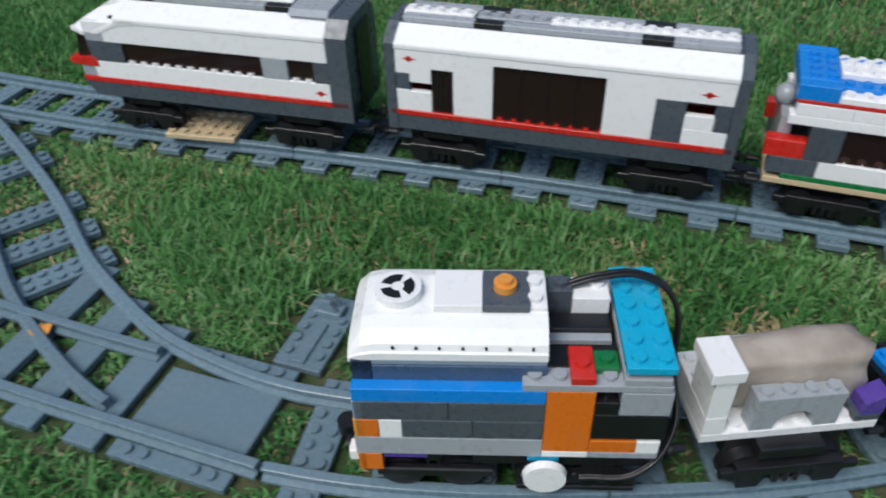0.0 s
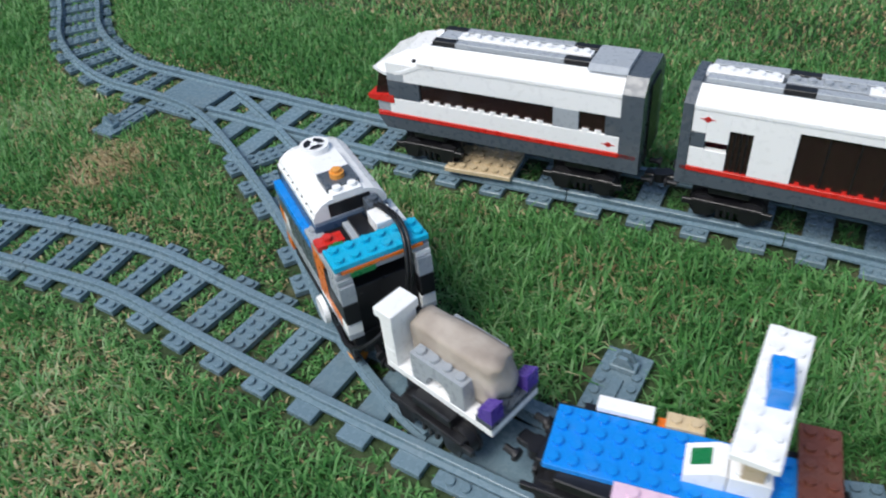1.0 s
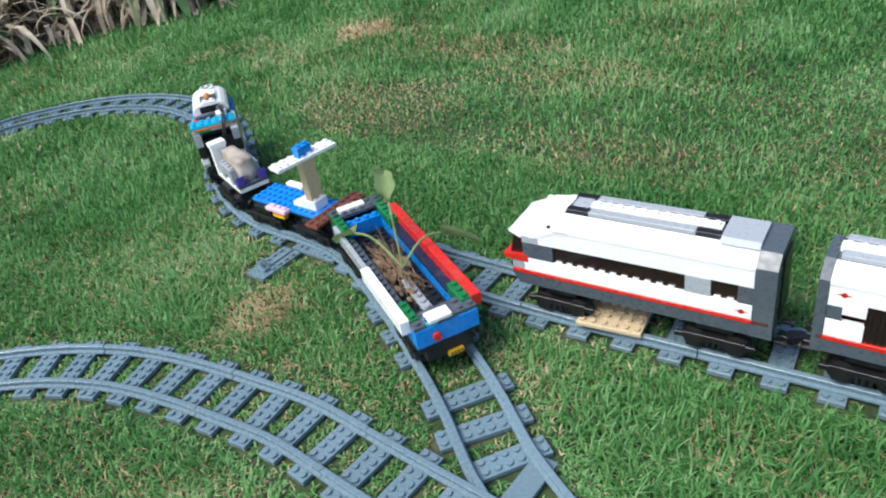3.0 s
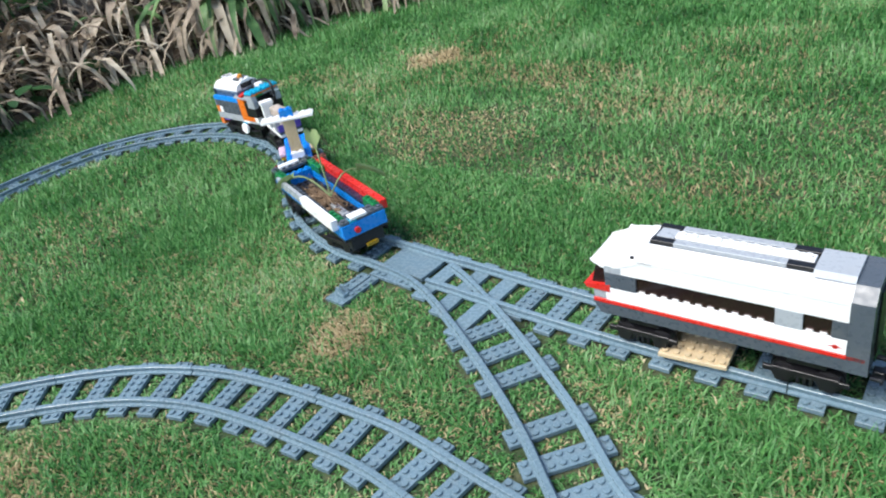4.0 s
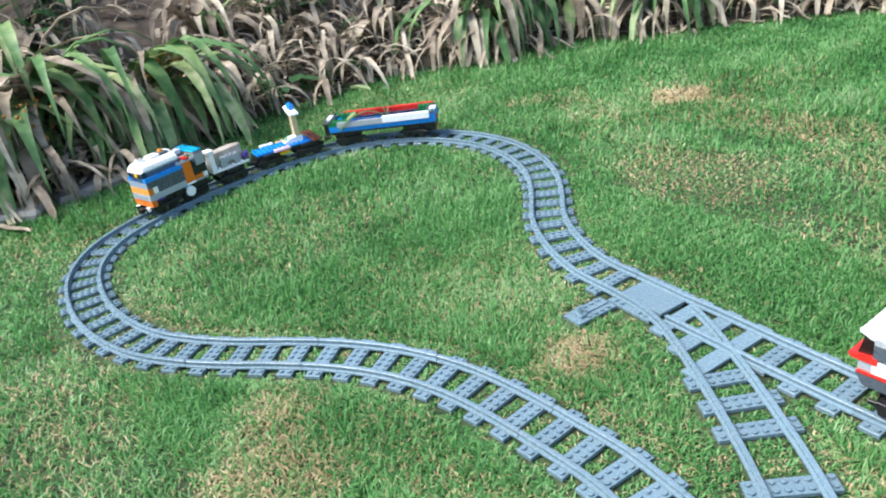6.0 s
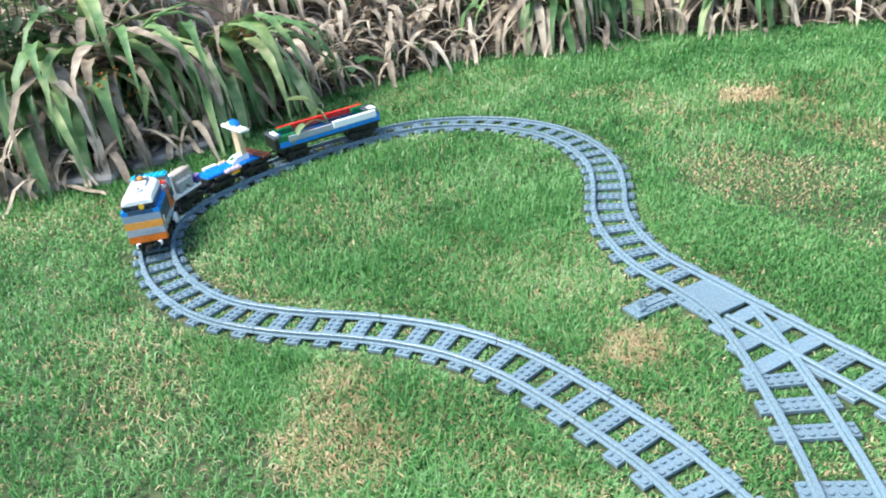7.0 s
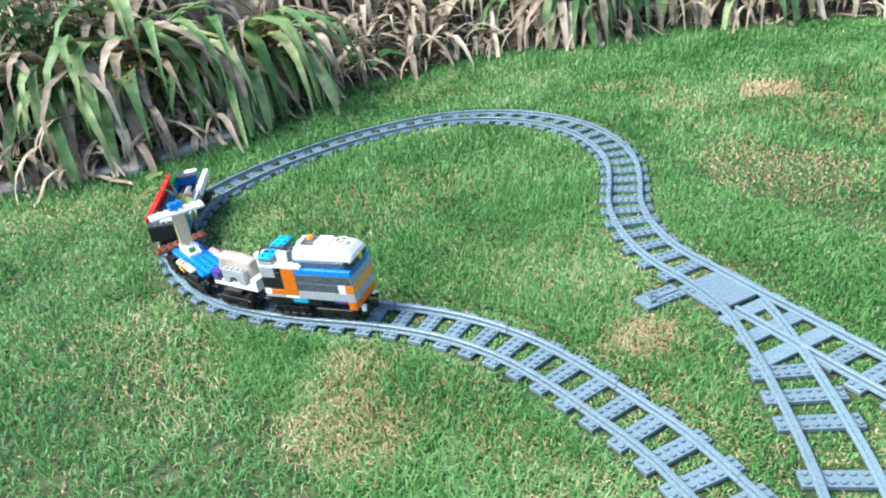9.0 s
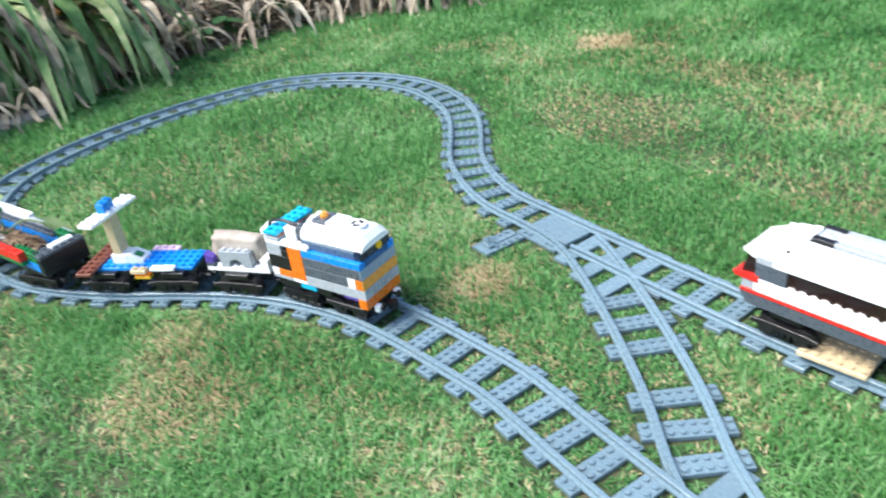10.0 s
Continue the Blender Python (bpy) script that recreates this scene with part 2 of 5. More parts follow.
def rail(parent, path, lift=0.0, label=""):
    """A rail of moulded section drawn along a path."""
    bm = bmesh.new()
    nn = normals(path)
    rings = []
    for (x, y), (a, b) in zip(path, nn):
        g = float(ground(x, y)) + lift
        rings.append([bm.verts.new((x + a * w, y + b * w, g + h)) for w, h in RAIL_PROFILE])
    k = len(RAIL_PROFILE)
    for r, q in zip(rings, rings[1:]):
        for i in range(k):
            bm.faces.new((r[i], r[(i + 1) % k], q[(i + 1) % k], q[i]))
    bm.faces.new(rings[0])
    bm.faces.new(rings[-1][::-1])
    return part("rail", bm, RAILGREY, parent, label)


def sleeper_mesh(y0, y1, plain=False):
    key = ("sleeper", round(y0, 3), round(y1, 3), plain)
    if key not in SHARED:
        bm = bmesh.new()
        box(bm, -U, U, y0, y1, -0.0004, 0.0034, 0.0003)
        if not plain:
            ys = [y for y in (-0.028, -0.012, -0.004, 0.004, 0.012, 0.028) if y0 + 0.003 < y < y1 - 0.003]
            studs(bm, (-0.004, 0.004), ys, 0.0034)
        me = finish(bm, "sleeper")
        me.materials.append(RAILGREY)
        SHARED[key] = me
    return SHARED[key]


def lie(x, y, dx, dy):
    """The pose of a thing lying on the lawn at (x, y), with its x axis along (dx, dy)."""
    e = 0.01
    n = Vector((-(float(ground(x + e, y)) - float(ground(x - e, y))) / (2 * e), -(float(ground(x, y + e)) - float(ground(x, y - e))) / (2 * e), 1)).normalized()
    t = Vector((dx, dy, 0))
    t = (t - n * t.dot(n)).normalized()
    s = n.cross(t)
    m = Matrix((t, s, n)).transposed().to_4x4()
    m.translation = (x, y, float(ground(x, y)))
    return m


SLEEPERS = []


def put_sleeper(parent, path, s, y0=-0.032, y1=0.032, plain=False):
    c = np.r_[0, np.cumsum(np.hypot(*np.diff(path, axis=0).T))]
    q = [np.array([np.interp(v, c, path[:, 0]), np.interp(v, c, path[:, 1])]) for v in (s, max(0, s - 0.004), min(c[-1], s + 0.004))]
    d = q[2] - q[1]
    m = lie(q[0][0], q[0][1], d[0], d[1])
    SLEEPERS.append((q[0], d / np.hypot(*d), y0, y1, 0.0115))
    return part("sleeper", sleeper_mesh(y0, y1, plain), RAILGREY, parent, "", m)


def track(path, label):
    """Sections of track, each of four sleepers and two rails."""
    total = length(path)
    count = max(1, round(total / 0.1257))
    step = total / count
    for i in range(count):
        sec = thing("track_section", label, "toy track", "track sections on the lawn")
        p = cut(path, i * step, (i + 1) * step)
        nn = normals(p)
        for side in (-0.02, 0.02):
            rail(sec, cut(p + nn * side, 0.0004, length(p + nn * side) - 0.0004))
        for k in range(4):
            put_sleeper(sec, path, (i + (k + 0.5) / 4) * step)


def switch(main, branch, side, label):
    """A set of points: a toe plate, a straight and a branching leg, and a lever plate beside it. side: where the lever lies."""
    sw = thing("track_switch", label, "toy track", "track switches")
    L = min(length(main), length(branch), 0.256)
    main, branch = cut(main, 0, L), cut(branch, 0, L)
    nm, nb = normals(main), normals(branch)
    gap = np.hypot(*(main - branch).T)
    out = 1 if np.dot(branch[-1] - main[-1], nm[-1]) > 0 else -1
    rail(sw, main - nm * 0.02 * out)
    rail(sw, branch + nb * 0.02 * out)
    i = int(np.argmax(gap > 0.007))
    rail(sw, (main + nm * 0.02 * out)[i:], -0.0002, "straight inner rail with a tapered tip")
    rail(sw, (branch - nb * 0.02 * out)[i:], -0.0006, "curved inner rail with a tapered tip")
    frog = int(np.argmax(gap > 0.04))
    n = 8
    for k in range(n):
        s = (k + 0.5) / n * L
        j = min(len(gap) - 1, int(s / L * (len(gap) - 1)))
        if 0.006 < s < 0.07:
            continue
        g = float(gap[j])
        if g < 0.046:
            lo, hi = (-0.032, 0.032 + g) if out > 0 else (-0.032 - g, 0.032)
            put_sleeper(sw, main, s, lo, hi, g > 0.004)
        else:
            inner = min(0.032, g / 2 - 0.0006) if g < 0.066 else 0.032
            a, b = (-0.032, inner) if out > 0 else (-inner, 0.032)
            put_sleeper(sw, main, s, a, b)
            a, b = (-inner, 0.032) if out > 0 else (-0.032, inner)
            put_sleeper(sw, branch, s, a, b)
    # toe plate between the rails and the lever plate outside them
    q = main[int(0.039 / L * (len(main) - 1))]
    d = main[3] - main[0]
    m = lie(q[0], q[1], d[0], d[1])
    bm = bmesh.new()
    box(bm, -0.028, 0.028, -0.0165, 0.0165 + (0.002 if out > 0 else 0), 0, 0.0042, 0.0004)
    box(bm, -0.028, 0.028, -0.032, -0.024, 0, 0.0034, 0.0003)
    box(bm, -0.028, 0.028, 0.024, 0.032, 0, 0.0034, 0.0003)
    studs(bm, (-0.02, -0.012, 0.012, 0.02), (-0.028, 0.028), 0.0034)
    part("toe_plate", bm, RAILGREY, sw, "flat plate between the rails", m)
    SLEEPERS.append((q, d / np.hypot(*d), -0.032, 0.032, 0.031))
    q = main[int(0.014 / L * (len(main) - 1))]
    m = lie(q[0], q[1], d[0], d[1])
    bm = bmesh.new()
    y = side
    box(bm, -0.012, 0.012, min(0.034 * y, 0.082 * y), max(0.034 * y, 0.082 * y), 0, 0.0036, 0.0003)
    box(bm, -0.003, 0.003, min(0.036 * y, 0.062 * y), max(0.036 * y, 0.062 * y), 0.0034, 0.0052, 0.0003)
    studs(bm, (-0.008, 0.008), [0.042 * y, 0.050 * y, 0.058 * y, 0.066 * y], 0.0036)
    part("lever_plate", bm, RAILGREY, sw, "studded plate of the switch lever", m)
    SLEEPERS.append((q + np.array([-d[1], d[0]]) / np.hypot(*d) * 0.058 * y, d / np.hypot(*d), -0.030, 0.030, 0.019))
    bm = bmesh.new()
    box(bm, -0.007, 0.007, 0.0705 * y - 0.004, 0.0705 * y + 0.004, 0.0034, 0.0075, 0.0006)
    for k in (-1, 1):
        prism(bm, [(-0.006, 0.007), (0.006, 0.007), (0.002, 0.0135), (-0.002, 0.0135)], 0.0705 * y + 0.0025 * k - 0.001, 0.0705 * y + 0.0025 * k + 0.001)
    part("lever", bm, RAILGREY, sw, "small moulded switch lever", m)
    return L


lead, diverge, siding = line(LEAD), line(DIVERGE), line(SIDING)
round_trip = line(LOOP[:-1] + ARM)
arm = cut(round_trip, length(round_trip) - 0.30, length(round_trip))
L1 = switch(arm[::-1], diverge, 1 if normals(arm[::-1])[0][1] > 0 else -1, "grey plastic track switch lying on the lawn")
L2 = switch(siding, diverge[::-1], -1 if normals(siding)[0][1] > 0 else 1, "grey plastic track switch beside a dry patch of grass")
GREYTRACK = "grey plastic toy railway track lying on the grass"
track(cut(round_trip, 0, length(round_trip) - L1), GREYTRACK)
track(lead, GREYTRACK)
if length(diverge) - L1 - L2 > 0.002:
    d0 = cut(diverge, L1, length(diverge) - L2)
    bridge = thing("track_section", "short grey plastic track joint between two switches", "toy track", "track sections on the lawn")
    for w in (-0.02, 0.02):
        rail(bridge, d0 + normals(d0) * w)
track(cut(siding, L2, length(siding)), GREYTRACK)

# ---- lawn ----
rng = np.random.default_rng(4)
gx = np.r_[np.linspace(-60, -3, 14), np.linspace(-2.8, 2.8, 113), np.linspace(3, 60, 14)]
gy = np.r_[np.linspace(-60, -1.5, 12), np.linspace(-1.4, 3.4, 97), np.linspace(3.6, 60, 14)]
GX, GY = np.meshgrid(gx, gy)
GZ = ground(np.clip(GX, -3.5, 3.5), np.clip(GY, -2, 4)) - 0.0012
idx = np.arange(GX.size).reshape(GX.shape)
faces = np.stack([idx[:-1, :-1], idx[:-1, 1:], idx[1:, 1:], idx[1:, :-1]], -1).reshape(-1, 4)
gm = bpy.data.meshes.new("lawn")
gm.from_pydata(np.stack([GX, GY, GZ], -1).reshape(-1, 3).tolist(), [], faces.tolist())
gm.materials.append(TURF)
tagged(new("ground", gm), "green lawn turf with worn straw-coloured patches", "lawn", kind="structure")

# worn and dry patches: centre, half sizes (m), share of dead blades
PATCHES = [(-0.831, 1.12, 0.077, 0.061, 0.95), (-0.64, 0.842, 0.135, 0.089, 0.45), (-0.606, 0.183, 0.089, 0.059, 0.6), (-0.488, 0.443, 0.045, 0.042,
           0.75), (-0.618, 1.066, 0.136, 0.057, 0.5), (0.143, 0.381, 0.026, 0.024, 0.7), (-0.964, 0.485, 0.101, 0.063, 0.22), (-0.311, 0.213, 0.066,
           0.038, 0.4), (-0.246, 0.428, 0.048, 0.041, 0.3), (-0.974, 0.997, 0.162, 0.065, 0.35), (-0.404, 0.784, 0.101, 0.056, 0.3), (-0.508, 0.252,
           0.098, 0.05, 0.25), (-0.42, 0.98, 0.16, 0.07, 0.42),
           (-0.98, 0.36, 0.14, 0.10, 0.22), (-0.70, 0.43, 0.12, 0.07, 0.25), (-0.30, 0.78, 0.13, 0.06, 0.34), (-0.78, 0.05, 0.10, 0.05, 0.30),
           (-0.39, 0.26, 0.07, 0.04, 0.32), (-0.08, 0.43, 0.07, 0.03, 0.25), (0.07, 0.42, 0.035, 0.03, 0.4)]
EDGE = [(-2.100, -0.900), (-1.668, -0.283), (-1.550, -0.036), (-1.456, 0.091), (-1.445, 0.269), (-1.508, 0.395), (-1.577, 0.608), (-1.569, 0.785),
        (-1.537, 0.997), (-1.412, 1.149), (-1.329, 1.334), (-1.184, 1.488), (-1.111, 1.543), (-0.905, 1.731), (-0.556, 2.020), (0.100, 2.400), (1.100,
        2.850), (2.600, 3.400)]
EDGE_A = np.array(EDGE)


def beyond(x, y):
    """How far a point lies past the edge of the lawn into the bed (metres, negative on the lawn)."""
    best = np.full(np.shape(x), 1e9)
    sign = np.ones(np.shape(x))
    for a, b in zip(EDGE_A, EDGE_A[1:]):
        d = b - a
        t = np.clip(((x - a[0]) * d[0] + (y - a[1]) * d[1]) / (d @ d), 0, 1)
        px, py = a[0] + t * d[0] - x, a[1] + t * d[1] - y
        r = np.hypot(px, py)
        cross = d[0] * (y - a[1]) - d[1] * (x - a[0])
        nearer = r < best
        best = np.where(nearer, r, best)
        sign = np.where(nearer, np.sign(cross), sign)
    return best * sign


# nearness to the track, on a fine table of points
ALLTRACK = np.vstack([RUN[::2], siding[::2]])
ALLNORM = np.vstack([normals(RUN)[::2], normals(siding)[::2]])


def lumps(x, y, seed):
    r = np.random.default_rng(seed)
    v = np.zeros(np.shape(x))
    for k in range(14):
        a, f = r.uniform(0, 6.28), r.uniform(6, 34)
        v += np.sin((x * np.cos(a) + y * np.sin(a)) * f + r.uniform(0, 6.28)) / (f / 10)
    return v / 3.5


def make_grass():
    """Blades: near the walk densely, further off thinner and coarser."""
    zones = [(-0.85, 0.55, 0.12, 0.75, 190000), (-1.65, 0.55, -0.3, 1.75, 85000), (-0.2, 1.6, 0.5, 2.5, 34000), (-1.3, 0.6, 1.3, 2.5, 28000)]
    px, py = [], []
    for x0, x1, y0, y1, dens in zones:
        n = int((x1 - x0) * (y1 - y0) * dens)
        px.append(rng.uniform(x0, x1, n)), py.append(rng.uniform(y0, y1, n))
    x, y = np.concatenate(px), np.concatenate(py)
    keep = beyond(x, y) < rng.normal(0.0, 0.012, x.size)
    x, y = x[keep], y[keep]
    size = np.ones(x.size)
    near = np.full(x.size, 9.0)
    for i in range(0, x.size, 20000):
        sx, sy = x[i:i + 20000], y[i:i + 20000]
        near[i:i + 20000] = np.sqrt(((sx[:, None] - ALLTRACK[None, :, 0]) ** 2 + (sy[:, None] - ALLTRACK[None, :, 1]) ** 2).min(1)) if sx.size else 9
    keep = np.ones(x.size, bool)
    close = np.flatnonzero(near < 0.09)
    for q, d, y0, y1, half in SLEEPERS:
        k = close[(np.abs(x[close] - q[0]) < 0.06) & (np.abs(y[close] - q[1]) < 0.06)]
        a = (x[k] - q[0]) * d[0] + (y[k] - q[1]) * d[1]
        b = -(x[k] - q[0]) * d[1] + (y[k] - q[1]) * d[0]
        keep[k[(np.abs(a) < half) & (b > y0 - 0.004) & (b < y1 + 0.004)]] = False
    keep &= ~((near > 0.0145) & (near < 0.0255))
    x, y, near = x[keep], y[keep], near[keep]
    n = x.size
    tuft = lumps(x, y, 3)
    length_ = rng.uniform(0.006, 0.0155, n) * (1 + 0.35 * np.clip(tuft, -1, 1))
    length_ = np.where(near < 0.047, np.minimum(length_, rng.uniform(0.0035, 0.0075, n)), length_)
    far = np.clip((np.hypot(x + 0.06, y - 0.1) - 0.6) / 1.0, 0, 1)
    length_ *= 1 + 0.35 * far
    dead = 0.05 + 0.26 * np.clip(lumps(x, y, 8) * 1.4, 0, 1)
    thin = np.ones(n)
    for cx, cy, rx, ry, share in PATCHES:
        r = np.hypot((x - cx) / rx, (y - cy) / ry) + 0.35 * lumps(x * 3, y * 3, int(cx * 100) % 50)
        inside = np.clip(1.25 - r, 0, 1)
        dead = np.maximum(dead, min(1.0, share * 1.15) * np.clip(inside * 1.6, 0, 1))
        thin = np.minimum(thin, 1 - 0.35 * share * inside)
    straw = rng.uniform(0, 1, n) < dead
    length_ *= np.where(straw, 0.8, 1.0)
    width = rng.uniform(0.0008, 0.0018, n) * (1 + 0.9 * far)
    yaw = rng.uniform(0, 2 * np.pi, n)
    wind = 0.0
    lean = rng.uniform(0.2, 1.3, n)
    lean = np.where(straw, rng.uniform(0.8, 1.5, n), lean)
    lean = np.where(near < 0.047, rng.uniform(0.7, 1.35, n), lean)
    dirx, diry = np.cos(yaw + wind), np.sin(yaw + wind)
    sx, sy = -diry, dirx
    z = ground(x, y) - 0.0012
    verts = np.empty((n, 5, 3))
    for k, (f, w, bend) in enumerate(((0, 1, 0), (0, -1, 0), (0.55, 0.8, 0.7), (0.55, -0.8, 0.7), (1, 0, 1.25))):
        a = lean * bend
        reach = length_ * f
        verts[:, k, 0] = x + dirx * reach * np.sin(a) + sx * width * w * 0.5
        verts[:, k, 1] = y + diry * reach * np.sin(a) + sy * width * w * 0.5
        verts[:, k, 2] = z + np.maximum(reach * np.cos(a), 0.0002 * f)
    me = bpy.data.meshes.new("grass")
    me.vertices.add(n * 5)
    me.vertices.foreach_set("co", verts.reshape(-1))
    base = (np.arange(n) * 5)[:, None]
    tri = (base + np.array([[0, 1, 3, 0, 3, 2, 2, 3, 4]])).reshape(-1)
    me.loops.add(tri.size)
    me.loops.foreach_set("vertex_index", tri.astype(np.int32))
    me.polygons.add(tri.size // 3)
    me.polygons.foreach_set("loop_start", np.arange(0, tri.size, 3, dtype=np.int32))
    me.materials.append(BLADE)
    me.materials.append(STRAW)
    me.polygons.foreach_set("material_index", np.repeat(straw.astype(np.int32), 3))
    me.update(calc_edges=True)
    tagged(new("grass", me), "short mown green grass blades with dry straw among them", "grass", kind="stuff")


# ---- the parked passenger train ----
def wheelset(parent, x, y=0.0185, r=0.0085, keyed=None):
    bm = bmesh.new()
    for s in (-1, 1):
        rod(bm, (0, s * (y - 0.0035), 0), (0, s * (y + 0.001), 0), r, r * 0.97, 20)
        rod(bm, (0, s * (y - 0.0048), 0), (0, s * (y - 0.0035), 0), r * 1.12, r * 1.12, 20)
        rod(bm, (0, s * (y + 0.001), 0), (0, s * (y + 0.0022), 0), r * 0.55, r * 0.5, 12)
        for k in range(3):
            a = k * 2.094
            box(bm, -0.0007 + 0.0045 * math.cos(a), 0.0007 + 0.0045 * math.cos(a), min(s * (y + 0.001), s * (y + 0.0016)), max(s * (y + 0.001), s * (y + 0.0016)), -0.0007 + 0.0045 * math.sin(a), 0.0007 + 0.0045 * math.sin(a))
    rod(bm, (0, -y, 0), (0, y, 0), 0.0016, seg=8)
    w = part("wheelset", bm, BLACK, parent, "black wheels on a steel axle", Matrix.Translation((x, 0, r)))
    return w


def bogie(parent, x, span=0.0135, wide=0.0235, top=0.0158):
    """A two-axle bogie with moulded black side frames; returns it and its wheelsets."""
    bm = bmesh.new()
    box(bm, -0.022, 0.022, -0.015, 0.015, 0.0115, top, 0.0004)
    box(bm, -0.012, 0.012, -0.0215, 0.0215, top - 0.006, top, 0.0006)
    for s in (-1, 1):
        y0, y1 = sorted((s * (wide - 0.0025), s * wide))
        box(bm, -0.026, 0.026, y0, y1, 0.0095, 0.0135, 0.0004)
        for xx in (-span, span):
            prism(bm, [(xx - 0.0065, 0.0135), (xx - 0.004, 0.004), (xx + 0.004, 0.004), (xx + 0.0065, 0.0135)], y0 + 0.0004, y1 + 0.0004)
        for xx in (-0.004, 0.0, 0.004):
            rod(bm, (xx, s * (wide - 0.001), 0.005), (xx, s * (wide - 0.001), 0.0125), 0.0013, seg=8)
        box(bm, -0.02, 0.02, min(s * 0.014, s * wide), max(s * 0.014, s * wide), 0.0125, 0.0145, 0.0003)
    b = part("bogie", bm, BLACK, parent, "black moulded bogie frame", Matrix.Translation((x, 0, 0)))
    return b, [wheelset(b, -span), wheelset(b, span)]


def coupling(parent, x, s):
    bm = bmesh.new()
    box(bm, min(x, x + s * 0.009), max(x, x + s * 0.009), -0.0035, 0.0035, 0.0085, 0.0125, 0.0005)
    rod(bm, (x + s * 0.009, 0, 0.0075), (x + s * 0.009, 0, 0.0135), 0.0042, seg=14)
    for y in (-0.011, 0.011):
        rod(bm, (x, y, 0.0135), (x + s * 0.006, y, 0.0135), 0.0018, seg=10)
        rod(bm, (x + s * 0.006, y, 0.0135), (x + s * 0.0075, y, 0.0135), 0.0034, 0.0030, 14)
    part("coupling", bm, BLACK, parent, "black magnet coupling with buffers")


def roof_side(parent, x0, x1, z0, material=WHITE, name="roof_slope"):
    """Sloping roof edges along both sides."""
    for s in (-1, 1):
        bm = bmesh.new()
        prof = [(s * 0.0245, z0), (s * 0.0245, z0 + 0.0032), (s * 0.0125, z0 + 0.0104), (s * 0.008, z0 + 0.0104), (s * 0.008, z0)]
        prism(bm, prof, x0, x1, 'x')
        bmesh.ops.bevel(bm, geom=[e for e in bm.edges if abs(e.verts[0].co.x - e.verts[1].co.x) > 0.01], offset=0.0006, segments=1, affect='EDGES')
        part(name, bm, material, parent, "white sloping roof edge")


def place_car(ob, s_mid, half=0.07):
    c = np.r_[0, np.cumsum(np.hypot(*np.diff(siding, axis=0).T))]
    at = lambda v: np.array([np.interp(v, c, siding[:, 0]), np.interp(v, c, siding[:, 1])])
    a, b = at(s_mid - half), at(s_mid + half)
    m = lie((a[0] + b[0]) / 2, (a[1] + b[1]) / 2, *(a - b))
    ob.matrix_basis = m @ Matrix.Translation((0, 0, 0.0098))


def siding_s(x):
    c = np.r_[0, np.cumsum(np.hypot(*np.diff(siding, axis=0).T))]
    return float(np.interp(x, siding[:, 0], c))


Z0 = 0.0245


def wall_run(parent, x0, x1, z, h, material, name="wall_panel", label="", thick=0.004):
    """A wall panel on each long side."""
    for s in (-1, 1):
        bm = bmesh.new()
        box(bm, x0, x1, min(s * 0.024, s * (0.024 - thick)), max(s * 0.024, s * (0.024 - thick)), z, z + h, 0.0002)
        part(name, bm, material, parent, label)


def stud_strip(parent, x0, n, y, z, material, name="studded_plate", rows=1):
    bm = bmesh.new()
    box(bm, x0, x0 + n * U, y - rows * U / 2, y + rows * U / 2, z, z + P, 0.0002)
    studs(bm, [x0 + (i + 0.5) * U for i in range(n)], [y + (j - (rows - 1) / 2) * U for j in range(rows)], z + P)
    part(name, bm, material, parent)


def emblem(parent, x, z):
    """A small red printed badge on both sides: a long lozenge with a round eye, unlettered."""
    for s in (-1, 1):
        bm = bmesh.new()
        y0, y1 = sorted((s * 0.0239, s * 0.0242))
        prism(bm, [(x - 0.0045, z), (x, z + 0.0008), (x + 0.0045, z), (x, z - 0.0008)], y0, y1)
        rod(bm, (x, y0, z), (x, y1, z), 0.0017, seg=14)
        part("badge", bm, RED, parent, "small red printed badge")


def seats(parent, x0, x1):
    bm = bmesh.new()
    x = x0
    while x < x1 - 0.01:
        for y in (-0.011, 0.011):
            box(bm, x, x + 0.012, y - 0.006, y + 0.006, Z0 + 0.010, Z0 + 0.018, 0.0006)
            box(bm, x, x + 0.003, y - 0.006, y + 0.006, Z0 + 0.018, Z0 + 0.032, 0.0006)
        x += 0.018
    part("seats", bm, RED, parent, "dark red seats behind the windows")


